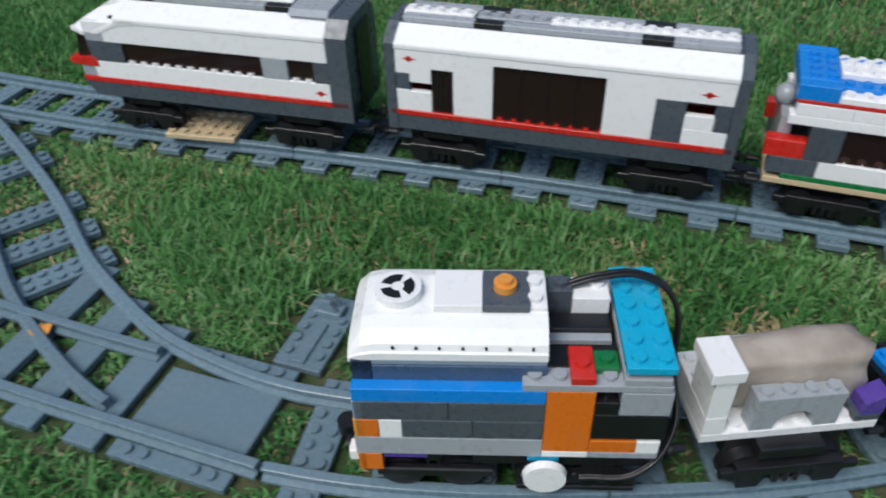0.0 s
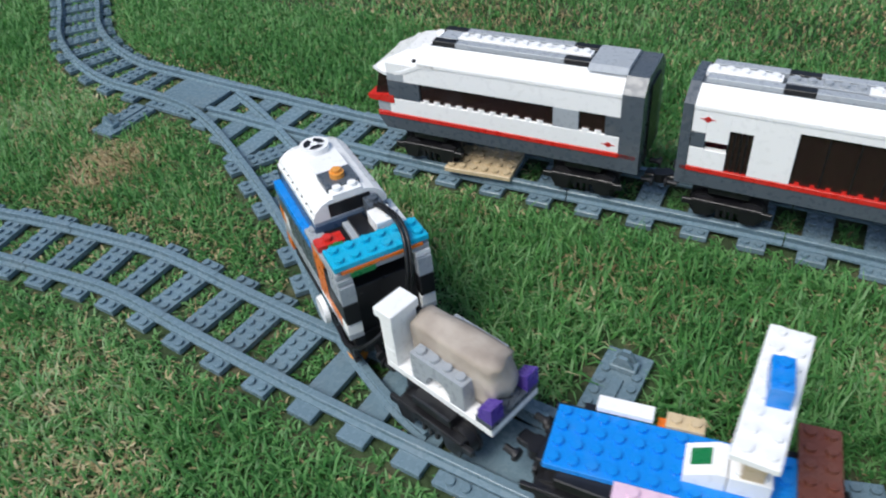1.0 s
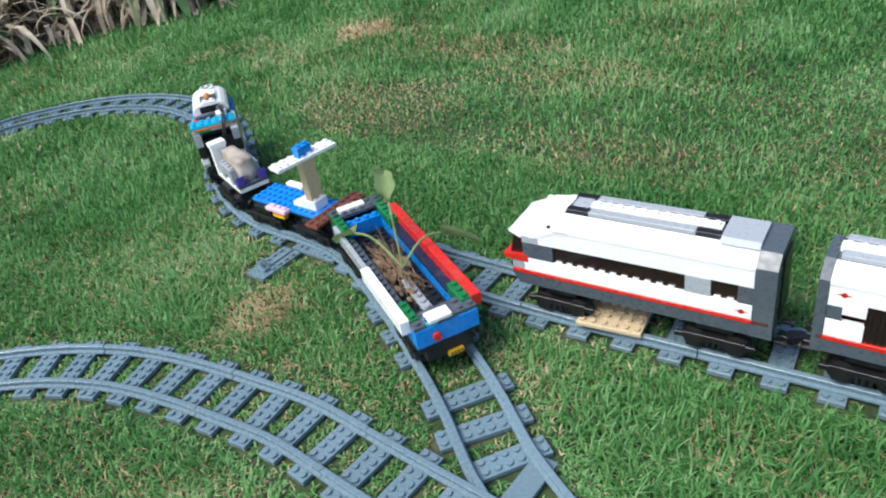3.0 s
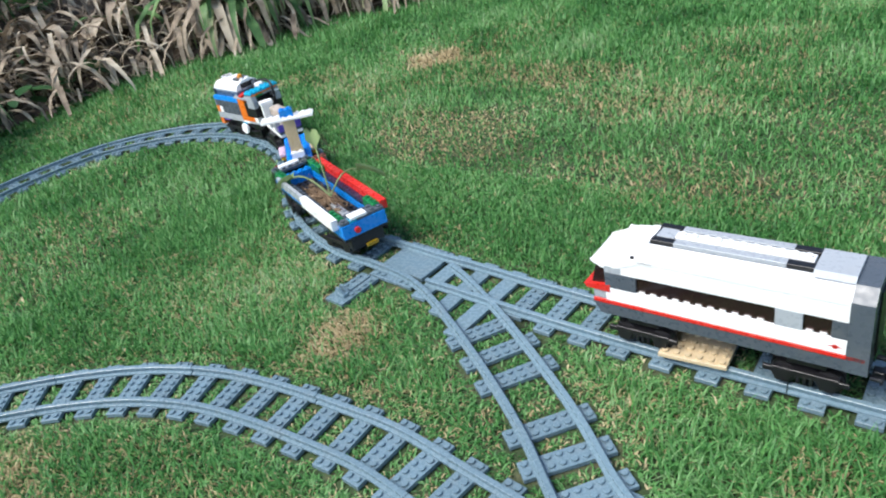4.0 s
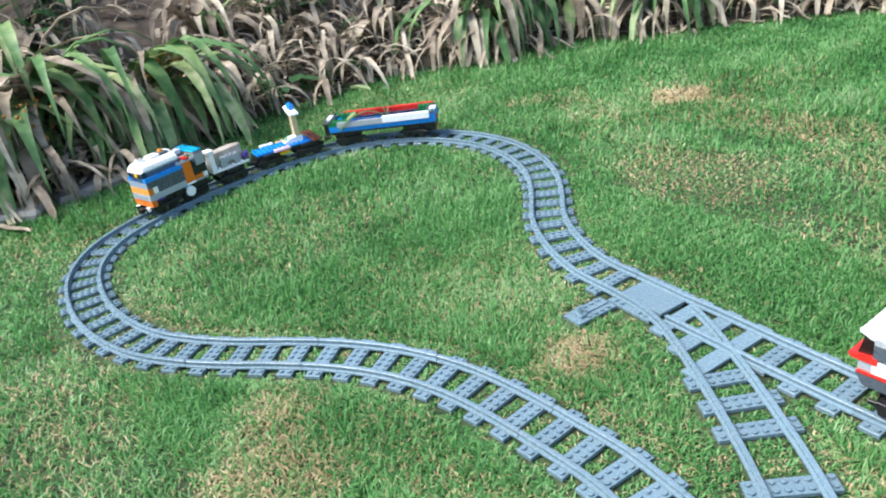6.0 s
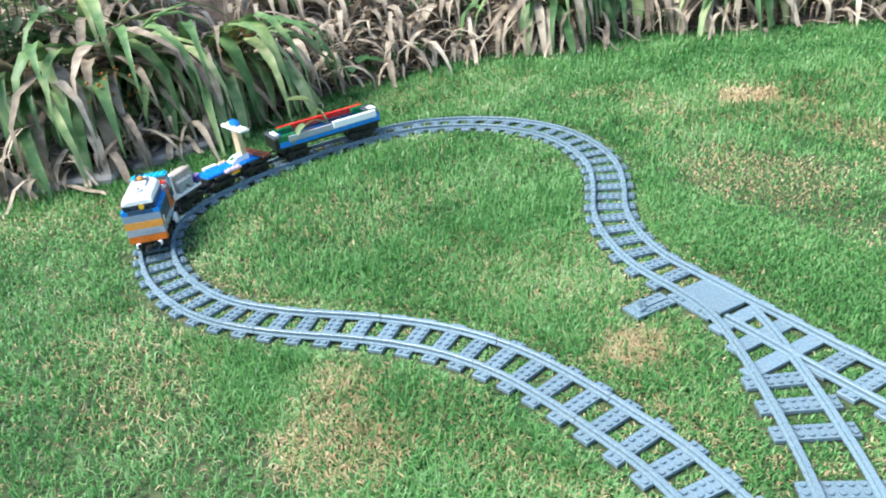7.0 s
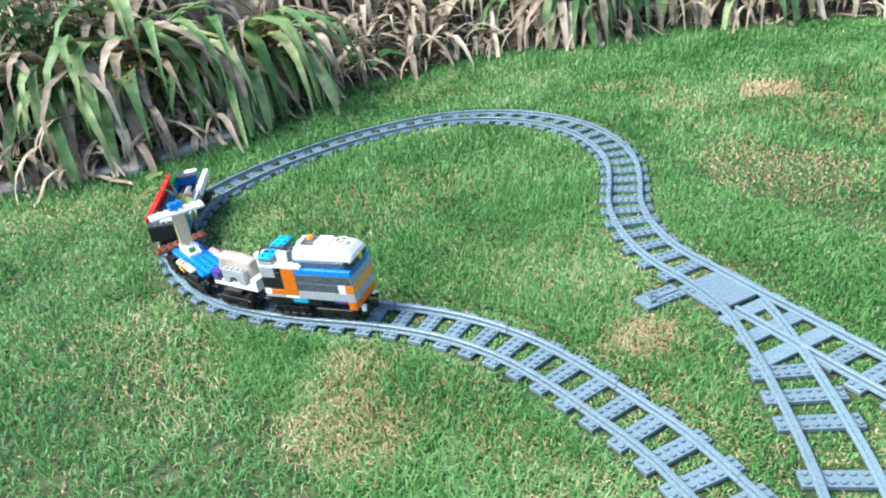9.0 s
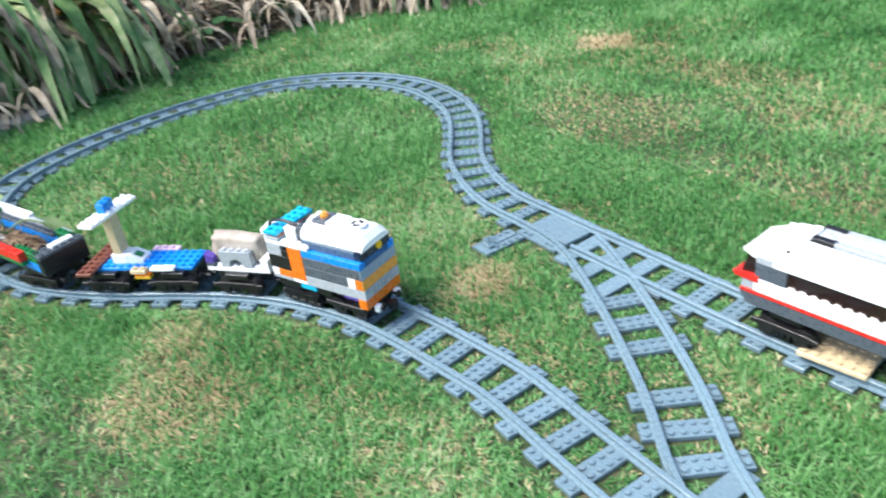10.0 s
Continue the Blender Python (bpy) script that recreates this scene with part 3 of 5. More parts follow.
def middle_car():
    car = thing("passenger_car", "white toy passenger carriage with a large window and red stripe", "toy train", "parked train")
    h = 0.096
    zr = Z0 + 0.0096
    zw = zr + P
    bm = bmesh.new()
    box(bm, -h, h, -0.024, 0.024, Z0, zr, 0.0003)
    part("underframe", bm, DGREY, car, "dark grey underframe")
    bm = bmesh.new()
    box(bm, -h + 0.002, h - 0.002, -0.0245, 0.0245, zr, zw, 0.0002)
    part("stripe", bm, RED, car, "red stripe plate")
    H = 0.0368
    X = lambda f: h - 0.006 - f * (2 * h - 0.012)
    spans = [(0.0, 0.045, DGREY, 0.35, 0.62), (0.045, 0.115, WHITE, 0.0, 1.0), (0.115, 0.185, WHITE, 0.72, 1.0), (0.185, 0.31, WHITE, 0, 1), (0.31, 0.645, WHITE, 0.88, 1.0), (0.645, 0.79, WHITE, 0, 1),
             (0.79, 0.875, WHITE, 0.66, 1.0), (0.79, 0.875, DGREY, 0, 0.66), (0.875, 1.0, WHITE, 0.66, 1.0), (0.875, 1.0, WHITE, 0, 0.24)]
    for a, b, m, lo, hi in spans:
        if (a, lo) == (0.045, 0.0):
            wall_run(car, X(b), X(a), zw, H * 0.33, WHITE)
            wall_run(car, X(b), X(a), zw + H * 0.48, H * 0.52, WHITE)
            continue
        wall_run(car, X(b), X(a), zw + H * lo, H * (hi - lo), m)
    wall_run(car, X(0.045), X(0.0), zw, H * 0.35, WHITE)
    wall_run(car, X(0.045), X(0.0), zw + H * 0.62, H * 0.38, WHITE)
    wall_run(car, X(0.965), X(0.875), zw + H * 0.24, H * 0.22, WHITE)
    wall_run(car, X(1.0), X(0.955), zw + H * 0.24, H * 0.42, DGREY)
    for a, b, lo, hi in ((0.31, 0.645, 0, 0.88), (0.115, 0.185, 0, 0.72)):
        for s in (-1, 1):
            bm = bmesh.new()
            box(bm, X(b), X(a), min(s * 0.0205, s * 0.0225), max(s * 0.0205, s * 0.0225), zw + H * lo, zw + H * hi)
            part("window", bm, SMOKE, car, "smoked brown window pane").visible_shadow = False
            bm = bmesh.new()
            for k in range(5):
                xx = X(a) + (X(b) - X(a)) * k / 4
                box(bm, xx - 0.0004, xx + 0.0004, min(s * 0.0225, s * 0.023), max(s * 0.0225, s * 0.023), zw + H * lo, zw + H * hi)
            part("window_bar", bm, BLACK, car)
    emblem(car, X(0.045), zw + H * 0.86)
    emblem(car, X(0.93), zw + H * 0.80)
    seats(car, X(0.63), X(0.32))
    # toothed sill in front of the big window
    for s in (-1, 1):
        bm = bmesh.new()
        studs(bm, [X(0.31) - (i + 0.5) * U for i in range(8)], (s * 0.0205,), zw)
        part("sill_studs", bm, RED, car)
    zt = zw + H
    roof_side(car, -h + 0.006, h - 0.006, zt)
    for s in (-1, 1):
        bm = bmesh.new()
        prof = [(-0.0245, Z0), (-0.0245, zt + 0.003), (-0.0125, zt + 0.0111), (0.0125, zt + 0.0111), (0.0245, zt + 0.003), (0.0245, Z0)]
        prism(bm, prof, min(s * h, s * (h - 0.0058)), max(s * h, s * (h - 0.0058)), 'x')
        part("end_wall", bm, DGREY, car, "dark grey end wall")
    bm = bmesh.new()
    box(bm, -h + 0.006, h - 0.006, -0.0122, 0.0122, zt + 0.005, zt + 0.0105)
    part("roof", bm, DGREY, car, "grey roof plate")
    zs = zt + 0.0105
    for y in (-0.009, 0.009):
        for x0, n, m in ((-h + 0.008, 4, LGREY), (-h + 0.04, 2, BLACK), (-h + 0.056, 9, LGREY), (-h + 0.128, 2, BLACK), (-h + 0.144, 5, LGREY)):
            bm = bmesh.new()
            box(bm, x0, x0 + n * U, y - 0.003, y + 0.003, zs, zs + P, 0.0002)
            part("roof_tile", bm, m, car)
    stud_strip(car, -h + 0.008, 12, 0, zs, WHITE)
    stud_strip(car, -h + 0.104, 5, 0, zs, LGREY)
    stud_strip(car, -h + 0.146, 5, 0, zs, WHITE)
    for x in (-0.064, 0.064):
        bogie(car, x, top=Z0)
    coupling(car, h, 1)
    coupling(car, -h, -1)
    place_car(car, siding_s(0.021))
    return car


def nose_car():
    car = thing("passenger_car", "white toy driving carriage with a sloped nose and long dark window", "toy train", "parked train")
    h = 0.091
    zr = Z0 + 0.0096
    zw = zr + P
    bm = bmesh.new()
    prism(bm, [(-h, Z0), (h - 0.006, Z0), (h, zr), (-h, zr)], -0.024, 0.024)
    part("underframe", bm, DGREY, car, "dark grey underframe")
    bm = bmesh.new()
    box(bm, -h + 0.002, h - 0.001, -0.0245, 0.0245, zr, zw, 0.0002)
    part("stripe", bm, RED, car, "red stripe plate")
    H = 0.0368
    X = lambda f: h - f * 2 * h
    for a, b, lo, hi, m in ((0.06, 0.93, 0.0, 0.30, WHITE), (0.11, 0.19, 0.30, 0.66, DGREY), (0.06, 0.13, 0.66, 0.80, LGREY), (0.06, 0.11, 0.30, 0.66, DGREY), (0.70, 0.79, 0.30, 0.66, LGREY), (0.88, 0.93, 0.30, 0.66, DGREY), (0.13, 0.93, 0.66, 1.0, WHITE), (0.06, 0.13, 0.80, 1.0, WHITE)):
        wall_run(car, X(b), X(a), zw + H * lo, H * (hi - lo), m)
    for a, b in ((0.19, 0.70), (0.79, 0.88)):
        for s in (-1, 1):
            bm = bmesh.new()
            box(bm, X(b), X(a), min(s * 0.0205, s * 0.0225), max(s * 0.0205, s * 0.0225), zw + H * 0.30, zw + H * 0.66)
            part("window", bm, SMOKE, car, "smoked brown window pane").visible_shadow = False
            bm = bmesh.new()
            n = int((X(a) - X(b)) / U)
            studs(bm, [X(a) - (i + 0.5) * U for i in range(n)], (s * 0.0217,), zw + H * 0.30)
            part("sill_studs", bm, WHITE, car)
    seats(car, X(0.68), X(0.2))
    # nose: lower lip, raked windscreen, white brow
    bm = bmesh.new()
    box(bm, X(0.06), h - 0.001, -0.0235, 0.0235, zw, zw + H * 0.2, 0.0004)
    part("nose_base", bm, LGREY, car, "light grey nose base")
    bm = bmesh.new()
    prism(bm, [(X(0.08), zw + H * 0.20), (h + 0.004, zw + H * 0.22), (h + 0.006, zw + H * 0.30), (X(0.08), zw + H * 0.36)], -0.0245, 0.0245)
    part("nose_lip", bm, RED, car, "red nose lip")
    bm = bmesh.new()
    prism(bm, [(X(0.07), zw + H * 0.36), (h + 0.001, zw + H * 0.30), (h - 0.003, zw + H * 0.74), (X(0.07), zw + H * 0.74)], -0.021, 0.021)
    part("windscreen", bm, SMOKE, car, "smoked windscreen")
    bm = bmesh.new()
    sections = [(h + 0.002, 0.019, 0.76, 0.015, 0.80), (X(0.05), 0.0235, 0.74, 0.017, 0.98), (X(0.12), 0.0243, 0.80, 0.016, 1.16), (X(0.20), 0.0245, 0.98, 0.0135, 1.25), (X(0.26), 0.0245, 1.0, 0.0125, 1.26)]
    rings = [[bm.verts.new((x, s * y, zw + H * z)) for s, y, z in ((-1, y0, z0), (-1, y0, z0 + 0.06), (-1, y1, z1), (1, y1, z1), (1, y0, z0 + 0.06), (1, y0, z0))] for x, y0, z0, y1, z1 in sections]
    for a, b in zip(rings, rings[1:]):
        for n in range(6):
            bm.faces.new((a[n], a[(n + 1) % 6], b[(n + 1) % 6], b[n]))
    bm.faces.new(rings[0])
    bm.faces.new(rings[-1][::-1])
    part("nose_roof", bm, WHITE, car, "white sloping nose roof")
    for s in (-1, 1):
        bm = bmesh.new()
        box(bm, X(0.21), X(0.17), min(s * 0.0195, s * 0.0228), max(s * 0.0195, s * 0.0228), zw + H * 1.06, zw + H * 1.10)
        part("vent", bm, BLACK, car)
    emblem(car, X(0.895), zw + H * 0.13)
    zt = zw + H
    roof_side(car, X(0.93), X(0.19), zt)
    bm = bmesh.new()
    prof = [(-0.0245, Z0), (-0.0245, zt + 0.003), (-0.0165, zt + 0.0111), (0.0165, zt + 0.0111), (0.0245, zt + 0.003), (0.0245, Z0)]
    prism(bm, prof, -h, X(0.93), 'x')
    part("end_wall", bm, DGREY, car, "dark grey end wall")
    bm = bmesh.new()
    box(bm, -h - 0.0012, -h, -0.010, 0.010, Z0 + 0.006, zt + 0.004)
    part("end_door", bm, BLACK, car, "black gangway door")
    bm = bmesh.new()
    box(bm, X(0.90), X(0.22), -0.0122, 0.0122, zt + 0.005, zt + 0.0105)
    part("roof", bm, DGREY, car, "grey roof plate")
    zs = zt + 0.0105
    bm = bmesh.new()
    prism(bm, [(-0.0165, zt + 0.011), (-0.0125, zs + P), (0.0125, zs + P), (0.0165, zt + 0.011)], X(0.93), X(0.80), 'x')
    part("roof_end", bm, LGREY, car, "grey roof end piece")
    for y in (-0.009, 0.009):
        for x0, n, m in ((X(0.80), 2, BLACK), (X(0.80) + 2 * U, 9, LGREY), (X(0.80) + 11 * U, 2, BLACK)):
            bm = bmesh.new()
            box(bm, x0, x0 + n * U, y - 0.003, y + 0.003, zs, zs + P, 0.0002)
            part("roof_tile", bm, m, car)
    stud_strip(car, X(0.79), 11, 0, zs, WHITE)
    bm = bmesh.new()
    box(bm, X(0.79) + 11 * U, X(0.24), -0.0058, 0.0058, zs, zs + P, 0.0002)
    part("roof_tile", bm, LGREY, car)
    for x in (-0.056, 0.054):
        bogie(car, x, top=Z0)
    coupling(car, -h, -1)
    place_car(car, siding_s(-0.188))
    return car


def mixed_car():
    """The third carriage, patched with odd bricks."""
    car = thing("passenger_car", "white toy carriage patched with blue, red and green bricks", "toy train", "parked train")
    h = 0.096
    L = 24
    x = lambda s: h / U - s
    z = Z0 / P
    bm = bmesh.new()
    box(bm, -h, h, -0.024, 0.024, Z0 - P, Z0, 0.0002)
    part("base_plate", bm, TAN, car, "tan base plate")
    for y in (-3, 2):
        brick(car, GREEN, x(8), y, z, 7, 1, 1, False)
        brick(car, RED, x(24), y, z, 16, 1, 1, False)
        brick(car, DGREY, x(3), y, z + 1, 3, 1, 3, False)
        brick(car, WHITE, x(24), y, z + 1, 21, 1, 3)
        brick(car, RED, x(2), y, z + 4, 2.4, 1, 3, False)
        brick(car, DGREY, x(4), y, z + 4, 2, 1, 6, False, ribs=True)
        brick(car, SMOKE, x(14), y + 0.2, z + 4, 10, 0.6, 6, False, "window", "smoked brown window pane").visible_shadow = False
        brick(car, LGREY, x(16), y, z + 4, 2, 1, 6, False)
        brick(car, SMOKE, x(23), y + 0.2, z + 4, 7, 0.6, 6, False, "window").visible_shadow = False
        brick(car, WHITE, x(24), y, z + 4, 1, 1, 6, False)
        brick(car, WHITE, x(24), y, z + 10, 23.5, 1, 1.6, False)
        brick(car, WHITE, x(4), y, z + 11.6, 3.2, 1, 2, False)
        brick(car, WHITE, x(24), y, z + 11.6, 20, 1, 2)
        brick(car, RED, x(24), y, z + 13.7, 23.3, 1, 0.6, False)
        brick(car, WHITE, x(24), y, z + 14.3, 21, 1, 1)
        brick(car, BLUE, x(3), y, z + 14.3, 2.4, 1, 2.4, False)
    brick(car, BLUE, x(24), -2, z + 14.3, 21, 4, 1.6)
    brick(car, BLUE, x(3), -2, z + 14.3, 2.4, 4, 2.4)
    brick(car, WHITE, x(24), -1, z + 15.9, 21, 2, 1)
    brick(car, DGREY, x(24), -2, z, 1, 4, 14.2, False)
    brick(car, LGREY, x(1), -2, z, 0.8, 4, 10, False)
    bm = bmesh.new()
    bmesh.ops.create_uvsphere(bm, u_segments=14, v_segments=8, radius=0.006, matrix=Matrix.Translation((h - 0.003, 0, Z0 + 0.036)))
    part("dome", bm, LGREY, car, "grey rounded piece at the end", smooth=True)
    for xx in (-0.062, 0.062):
        bogie(car, xx, top=Z0)
    coupling(car, h, 1)
    place_car(car, siding_s(0.229))
    return car


middle_car()
nose_car()
mixed_car()

# tan base plate lying across the rails under the driving carriage
tanplate = thing("base_plate", "loose tan studded plate lying on the track under the carriage", "toy brick")
brick(tanplate, TAN, -3, -2, 0, 6, 4, 1)
tanplate.matrix_basis = lie(-0.206, 0.517, 1, 0.02) @ Matrix.Translation((0, 0, 0.0098))
leaf_thing = thing("fallen_leaf", "small curled yellow leaf on the switch rails", "leaf")
bm = bmesh.new()
for k in range(3):
    a = -0.5 + 0.5 * k
    vs = []
    for i in range(6):
        f = i / 5
        w = 0.0022 * math.sin(math.pi * min(1, f * 0.9 + 0.1))
        c = Vector((math.cos(a) * f * 0.012, math.sin(a) * f * 0.012, 0.002 * math.sin(3 * f)))
        vs.append((bm.verts.new(c + Vector((-math.sin(a) * w, math.cos(a) * w, 0.0006))), bm.verts.new(c - Vector((-math.sin(a) * w, math.cos(a) * w, -0.0006)))))
    for p, q in zip(vs, vs[1:]):
        bm.faces.new((p[0], p[1], q[1], q[0]))
part("leaf_blade", bm, LORANGE, leaf_thing)
leaf_thing.matrix_basis = lie(-0.202, 0.328, -0.5, 0.6) @ Matrix.Translation((0, 0, 0.0052))


# ---- the running train; every vehicle's x axis points forward, z = 0 on the rail tops ----
def disc(bm, c, axis_y, r, t, seg=24):
    rod(bm, (c[0], c[1], c[2]), (c[0], c[1] + t * axis_y, c[2]), r, r * 0.94, seg)


def locomotive():
    loco = thing("locomotive", "brick-built toy locomotive with a white hood and orange cab", "toy train", "running train")
    o = -6.5
    f = 8  # plates from the rail tops to the frame
    bm = bmesh.new()
    box(bm, -0.05, 0.05, -0.016, 0.016, 0.010, f * P, 0.0006)
    box(bm, -0.05, 0.012, -0.021, 0.021, 0.0165, f * P, 0.0006)
    for s in (-1, 1):
        y0, y1 = sorted((s * 0.0195, s * 0.0225))
        box(bm, -0.047, -0.006, y0, y1, 0.007, 0.0135, 0.0006)
        box(bm, -0.047, -0.004, y0, y1 + 0.0002, 0.0035, 0.0062, 0.0004)
        box(bm, 0.004, 0.047, y0, y1, 0.010, 0.0145, 0.0006)
        for k in range(4):
            prism(bm, [(-0.044 + k * 0.010, 0.0135), (-0.041 + k * 0.010, 0.0050), (-0.038 + k * 0.010, 0.0050), (-0.035 + k * 0.010, 0.0135)], y0, y1)
    part("chassis", bm, BLACK, loco, "black chassis with moulded side frames")
    axles = [wheelset(loco, x) for x in (-0.034, -0.012, 0.016, 0.038)]
    # body: a light grey course, two dark grey courses, a blue band
    brick(loco, LGREY, o + 5, -3, f, 8, 6, 3, False, "body_course")
    for y in (-3, 2):
        brick(loco, ORANGE, o + 12, y, f - 3, 1, 1, 3, False)
        brick(loco, PURPLE, o + 10, y + 0.1, f - 1, 2, 0.8, 1, False)
        brick(loco, ORANGE, o + 12, y, f + 3, 1, 1, 3, False)
        brick(loco, WHITE, o + 11, y, f + 3, 1, 1, 3, False)
        brick(loco, DGREY, o + 8, y, f + 3, 3, 1, 3, False)
        brick(loco, DGREY, o + 5, y, f + 3, 3, 1, 3, False)
        brick(loco, DGREY, o + 9, y, f + 6, 4, 1, 3, False)
        brick(loco, DGREY, o + 5, y, f + 6, 4, 1, 3, False)
        brick(loco, BLUE, o + 5, y, f + 9, 8, 1, 2, False, "blue_band", "glossy blue band brick")
        # cab: orange wall and foot, black block, grey bricks, grey studded plate
        brick(loco, ORANGE, o + 3, y, f + 1, 2, 1, 10, False, "cab_wall", "orange cab wall")
        brick(loco, ORANGE, o + 1, y, f + 1, 2, 1, 2, False)
        brick(loco, WHITE, o + 0, y, f + 1, 1, 1, 2, False)
        brick(loco, WHITE, o + 3, y, f, 2, 1, 1, False)
        brick(loco, LGREY, o + 0, y, f, 3, 1, 1, False)
        brick(loco, BLACK, o - 0.1, y, f + 3.4, 3.1, 1, 4, False)
        brick(loco, BLACK, o + 2, y, f + 7.4, 1, 1, 2)
        brick(loco, LGREY, o - 0.1, y, f + 7.4, 2.1, 1, 3.5, False)
        brick(loco, LGREY if y > 0 else WHITE, o, y, f + 11, 6, 1, 1, label="studded plate along the cab side")
    brick(loco, DGREY, o + 5, -2, f + 3, 8, 4, 8, False, "core")
    brick(loco, BLACK, o + 0.4, -2, f, 4.6, 4, 9, False, "core")
    # front face: orange, grille, light orange, grey, dark window
    brick(loco, ORANGE, o + 12.7, -3, f - 3, 0.4, 6, 3, False, "front_panel", "orange front panel")
    brick(loco, LORANGE, o + 12.7, -3, f + 3, 0.4, 6, 3, False, "front_panel", "light orange front panel")
    bm = bmesh.new()
    for k in range(7):
        box(bm, 13.1 * U + o * U, 13.25 * U + o * U, -0.015 + k * 0.0044, -0.012 + k * 0.0044, (f + 0.5) * P, (f + 2.5) * P)
    box(bm, 12.7 * U + o * U, 13.12 * U + o * U, -0.0238, 0.0238, (f + 0.05) * P, (f + 2.95) * P)
    part("grille", bm, LGREY, loco, "light grey front grille")
    brick(loco, SLATE, o + 12.6, -3, f + 6, 0.45, 6, 3, False, "front_panel", "grey front panel")
    brick(loco, BLUE, o + 12, -2, f + 9, 1, 4, 2, False, "blue_band")
    # recessed slate courses under the hood, with the dark front window
    brick(loco, SANDBLUE, o + 5, -2.5, f + 11, 7.1, 5, 2.2, False, "hood_course", "dark sand blue course")
    brick(loco, SLATE, o + 5, -2.45, f + 13.2, 7.1, 4.9, 0.7, False, "hood_course", "pale slate course")
    brick(loco, NAVY, o + 12.1, -2.5, f + 11, 0.85, 5, 2.9, False, "front_window", "dark front window")
    bm = bmesh.new()
    rod(bm, (12.9 * U + o * U, 0.004, (f + 12.4) * P), (13.15 * U + o * U, 0.004, (f + 12.4) * P), 0.0034, seg=16)
    part("headlamp", bm, YELLOW, loco, "yellow round headlamp")
    # white hood: upright lip, sloping sides, flat crown, raked front with a brow over the window
    z1 = (f + 13.9) * P
    prof = [(-0.0196, 0.0), (-0.0196, 0.0030), (-0.0188, 0.0034), (-0.0180, 0.0058), (-0.0140, 0.0092), (-0.0095, 0.0108), (0.0095, 0.0108),
            (0.0140, 0.0092), (0.0180, 0.0058), (0.0188, 0.0034), (0.0196, 0.0030), (0.0196, 0.0)]
    bm = bmesh.new()
    prism(bm, prof, (o + 5) * U, (o + 11.9) * U, 'x')
    bmesh.ops.translate(bm, verts=bm.verts, vec=(0, 0, z1))
    part("hood", bm, WHITE, loco, "white engine hood with sloping sides")
    bm = bmesh.new()
    rings = []
    for x, wy, wz, dz in (((o + 11.9), 1.0, 1.0, 0.0), ((o + 12.5), 1.0, 0.93, -0.0006), ((o + 13.05), 0.97, 0.5, -0.0016)):
        rings.append([bm.verts.new((x * U, y * wy, z1 + z * wz + dz)) for y, z in prof])
    for p, q in zip(rings, rings[1:]):
        for i in range(len(prof) - 1):
            bm.faces.new((p[i], p[i + 1], q[i + 1], q[i]))
        bm.faces.new((p[0], q[0], q[-1], p[-1]))
    bm.faces.new(rings[-1])
    part("hood_nose", bm, WHITE, loco, "raked white hood front")
    for s in (-1, 1):
        bm = bmesh.new()
        for k in range(7):
            rod(bm, ((o + 5.6 + k * 0.93) * U, s * 0.0183, z1 + 0.0048), ((o + 5.6 + k * 0.93) * U, s * 0.0191, z1 + 0.0048), 0.0005, seg=6)
        part("rivets", bm, BLACK, loco)
    # hood end: black plate for the shade in the open hollow towards the cab
    bm = bmesh.new()
    box(bm, (o + 4.94) * U, (o + 5.02) * U, -0.011, 0.011, z1 + 0.001, z1 + 0.0085)
    part("hood_opening", bm, BLACK, loco, "black plate for the shade in the hollow hood end")
    # crown: fan, tile, dark plate with its round cap
    zt = z1 + 0.0108
    bm = bmesh.new()
    rod(bm, ((o + 11.1) * U, 0, zt - 0.001), ((o + 11.1) * U, 0, zt + 0.0034), 0.0078, 0.0078, 28)
    fan = part("fan_cover", bm, WHITE, loco, "round white fan cover with three dark slots")
    bm = bmesh.new()
    for k in range(3):
        a0 = k * 2.094 + 0.25
        inner = [(0.0022 * math.cos(a0 + 0.4 * j), 0.0022 * math.sin(a0 + 0.4 * j)) for j in range(5)]
        outer = [(0.0058 * math.cos(a0 + 0.4 * j), 0.0058 * math.sin(a0 + 0.4 * j)) for j in range(5)]
        vs = [bm.verts.new(((o + 11.1) * U + x, y, zt + 0.0036)) for x, y in inner + outer[::-1]]
        bm.faces.new(vs)
    part("fan_slot", bm, BLACK, fan)
    brick(loco, WHITE, o + 7.6, -1.1, zt / P, 2, 2.2, 1, False)
    brick(loco, DGREY, o + 5.7, -1.1, zt / P, 1.9, 2.2, 1, False)
    brick(loco, WHITE, o + 5, -1, zt / P - 0.4, 1, 2, 1)
    bm = bmesh.new()
    rod(bm, ((o + 6.7) * U, 0, zt + 0.003), ((o + 6.7) * U, 0, zt + 0.0058), 0.0038, seg=20)
    rod(bm, ((o + 6.7) * U, 0, zt + 0.0058), ((o + 6.7) * U, 0, zt + 0.0074), 0.0024, seg=16)
    part("round_cap", bm, LORANGE, loco, "small orange round cap")
    # cab top: red tile with a stud, green stud, azure plate of six by two, grey and white bits, cable
    zc = f + 12
    brick(loco, RED, o + 3.1, 1.2, zc, 1, 1.8, 1.1, False, label="red tile with one stud")
    bm = bmesh.new()
    rod(bm, ((o + 3.6) * U, 2.2 * U, (zc + 1.0) * P), ((o + 3.6) * U, 2.2 * U, (zc + 1.1) * P + 0.002), 0.0024, seg=14)
    part("stud", bm, RED, loco)
    brick(loco, GREEN, o + 2.1, 1.4, zc, 1, 1, 1)
    brick(loco, BLACK, o + 2.0, -2, f + 9, 3, 4, 3, False)
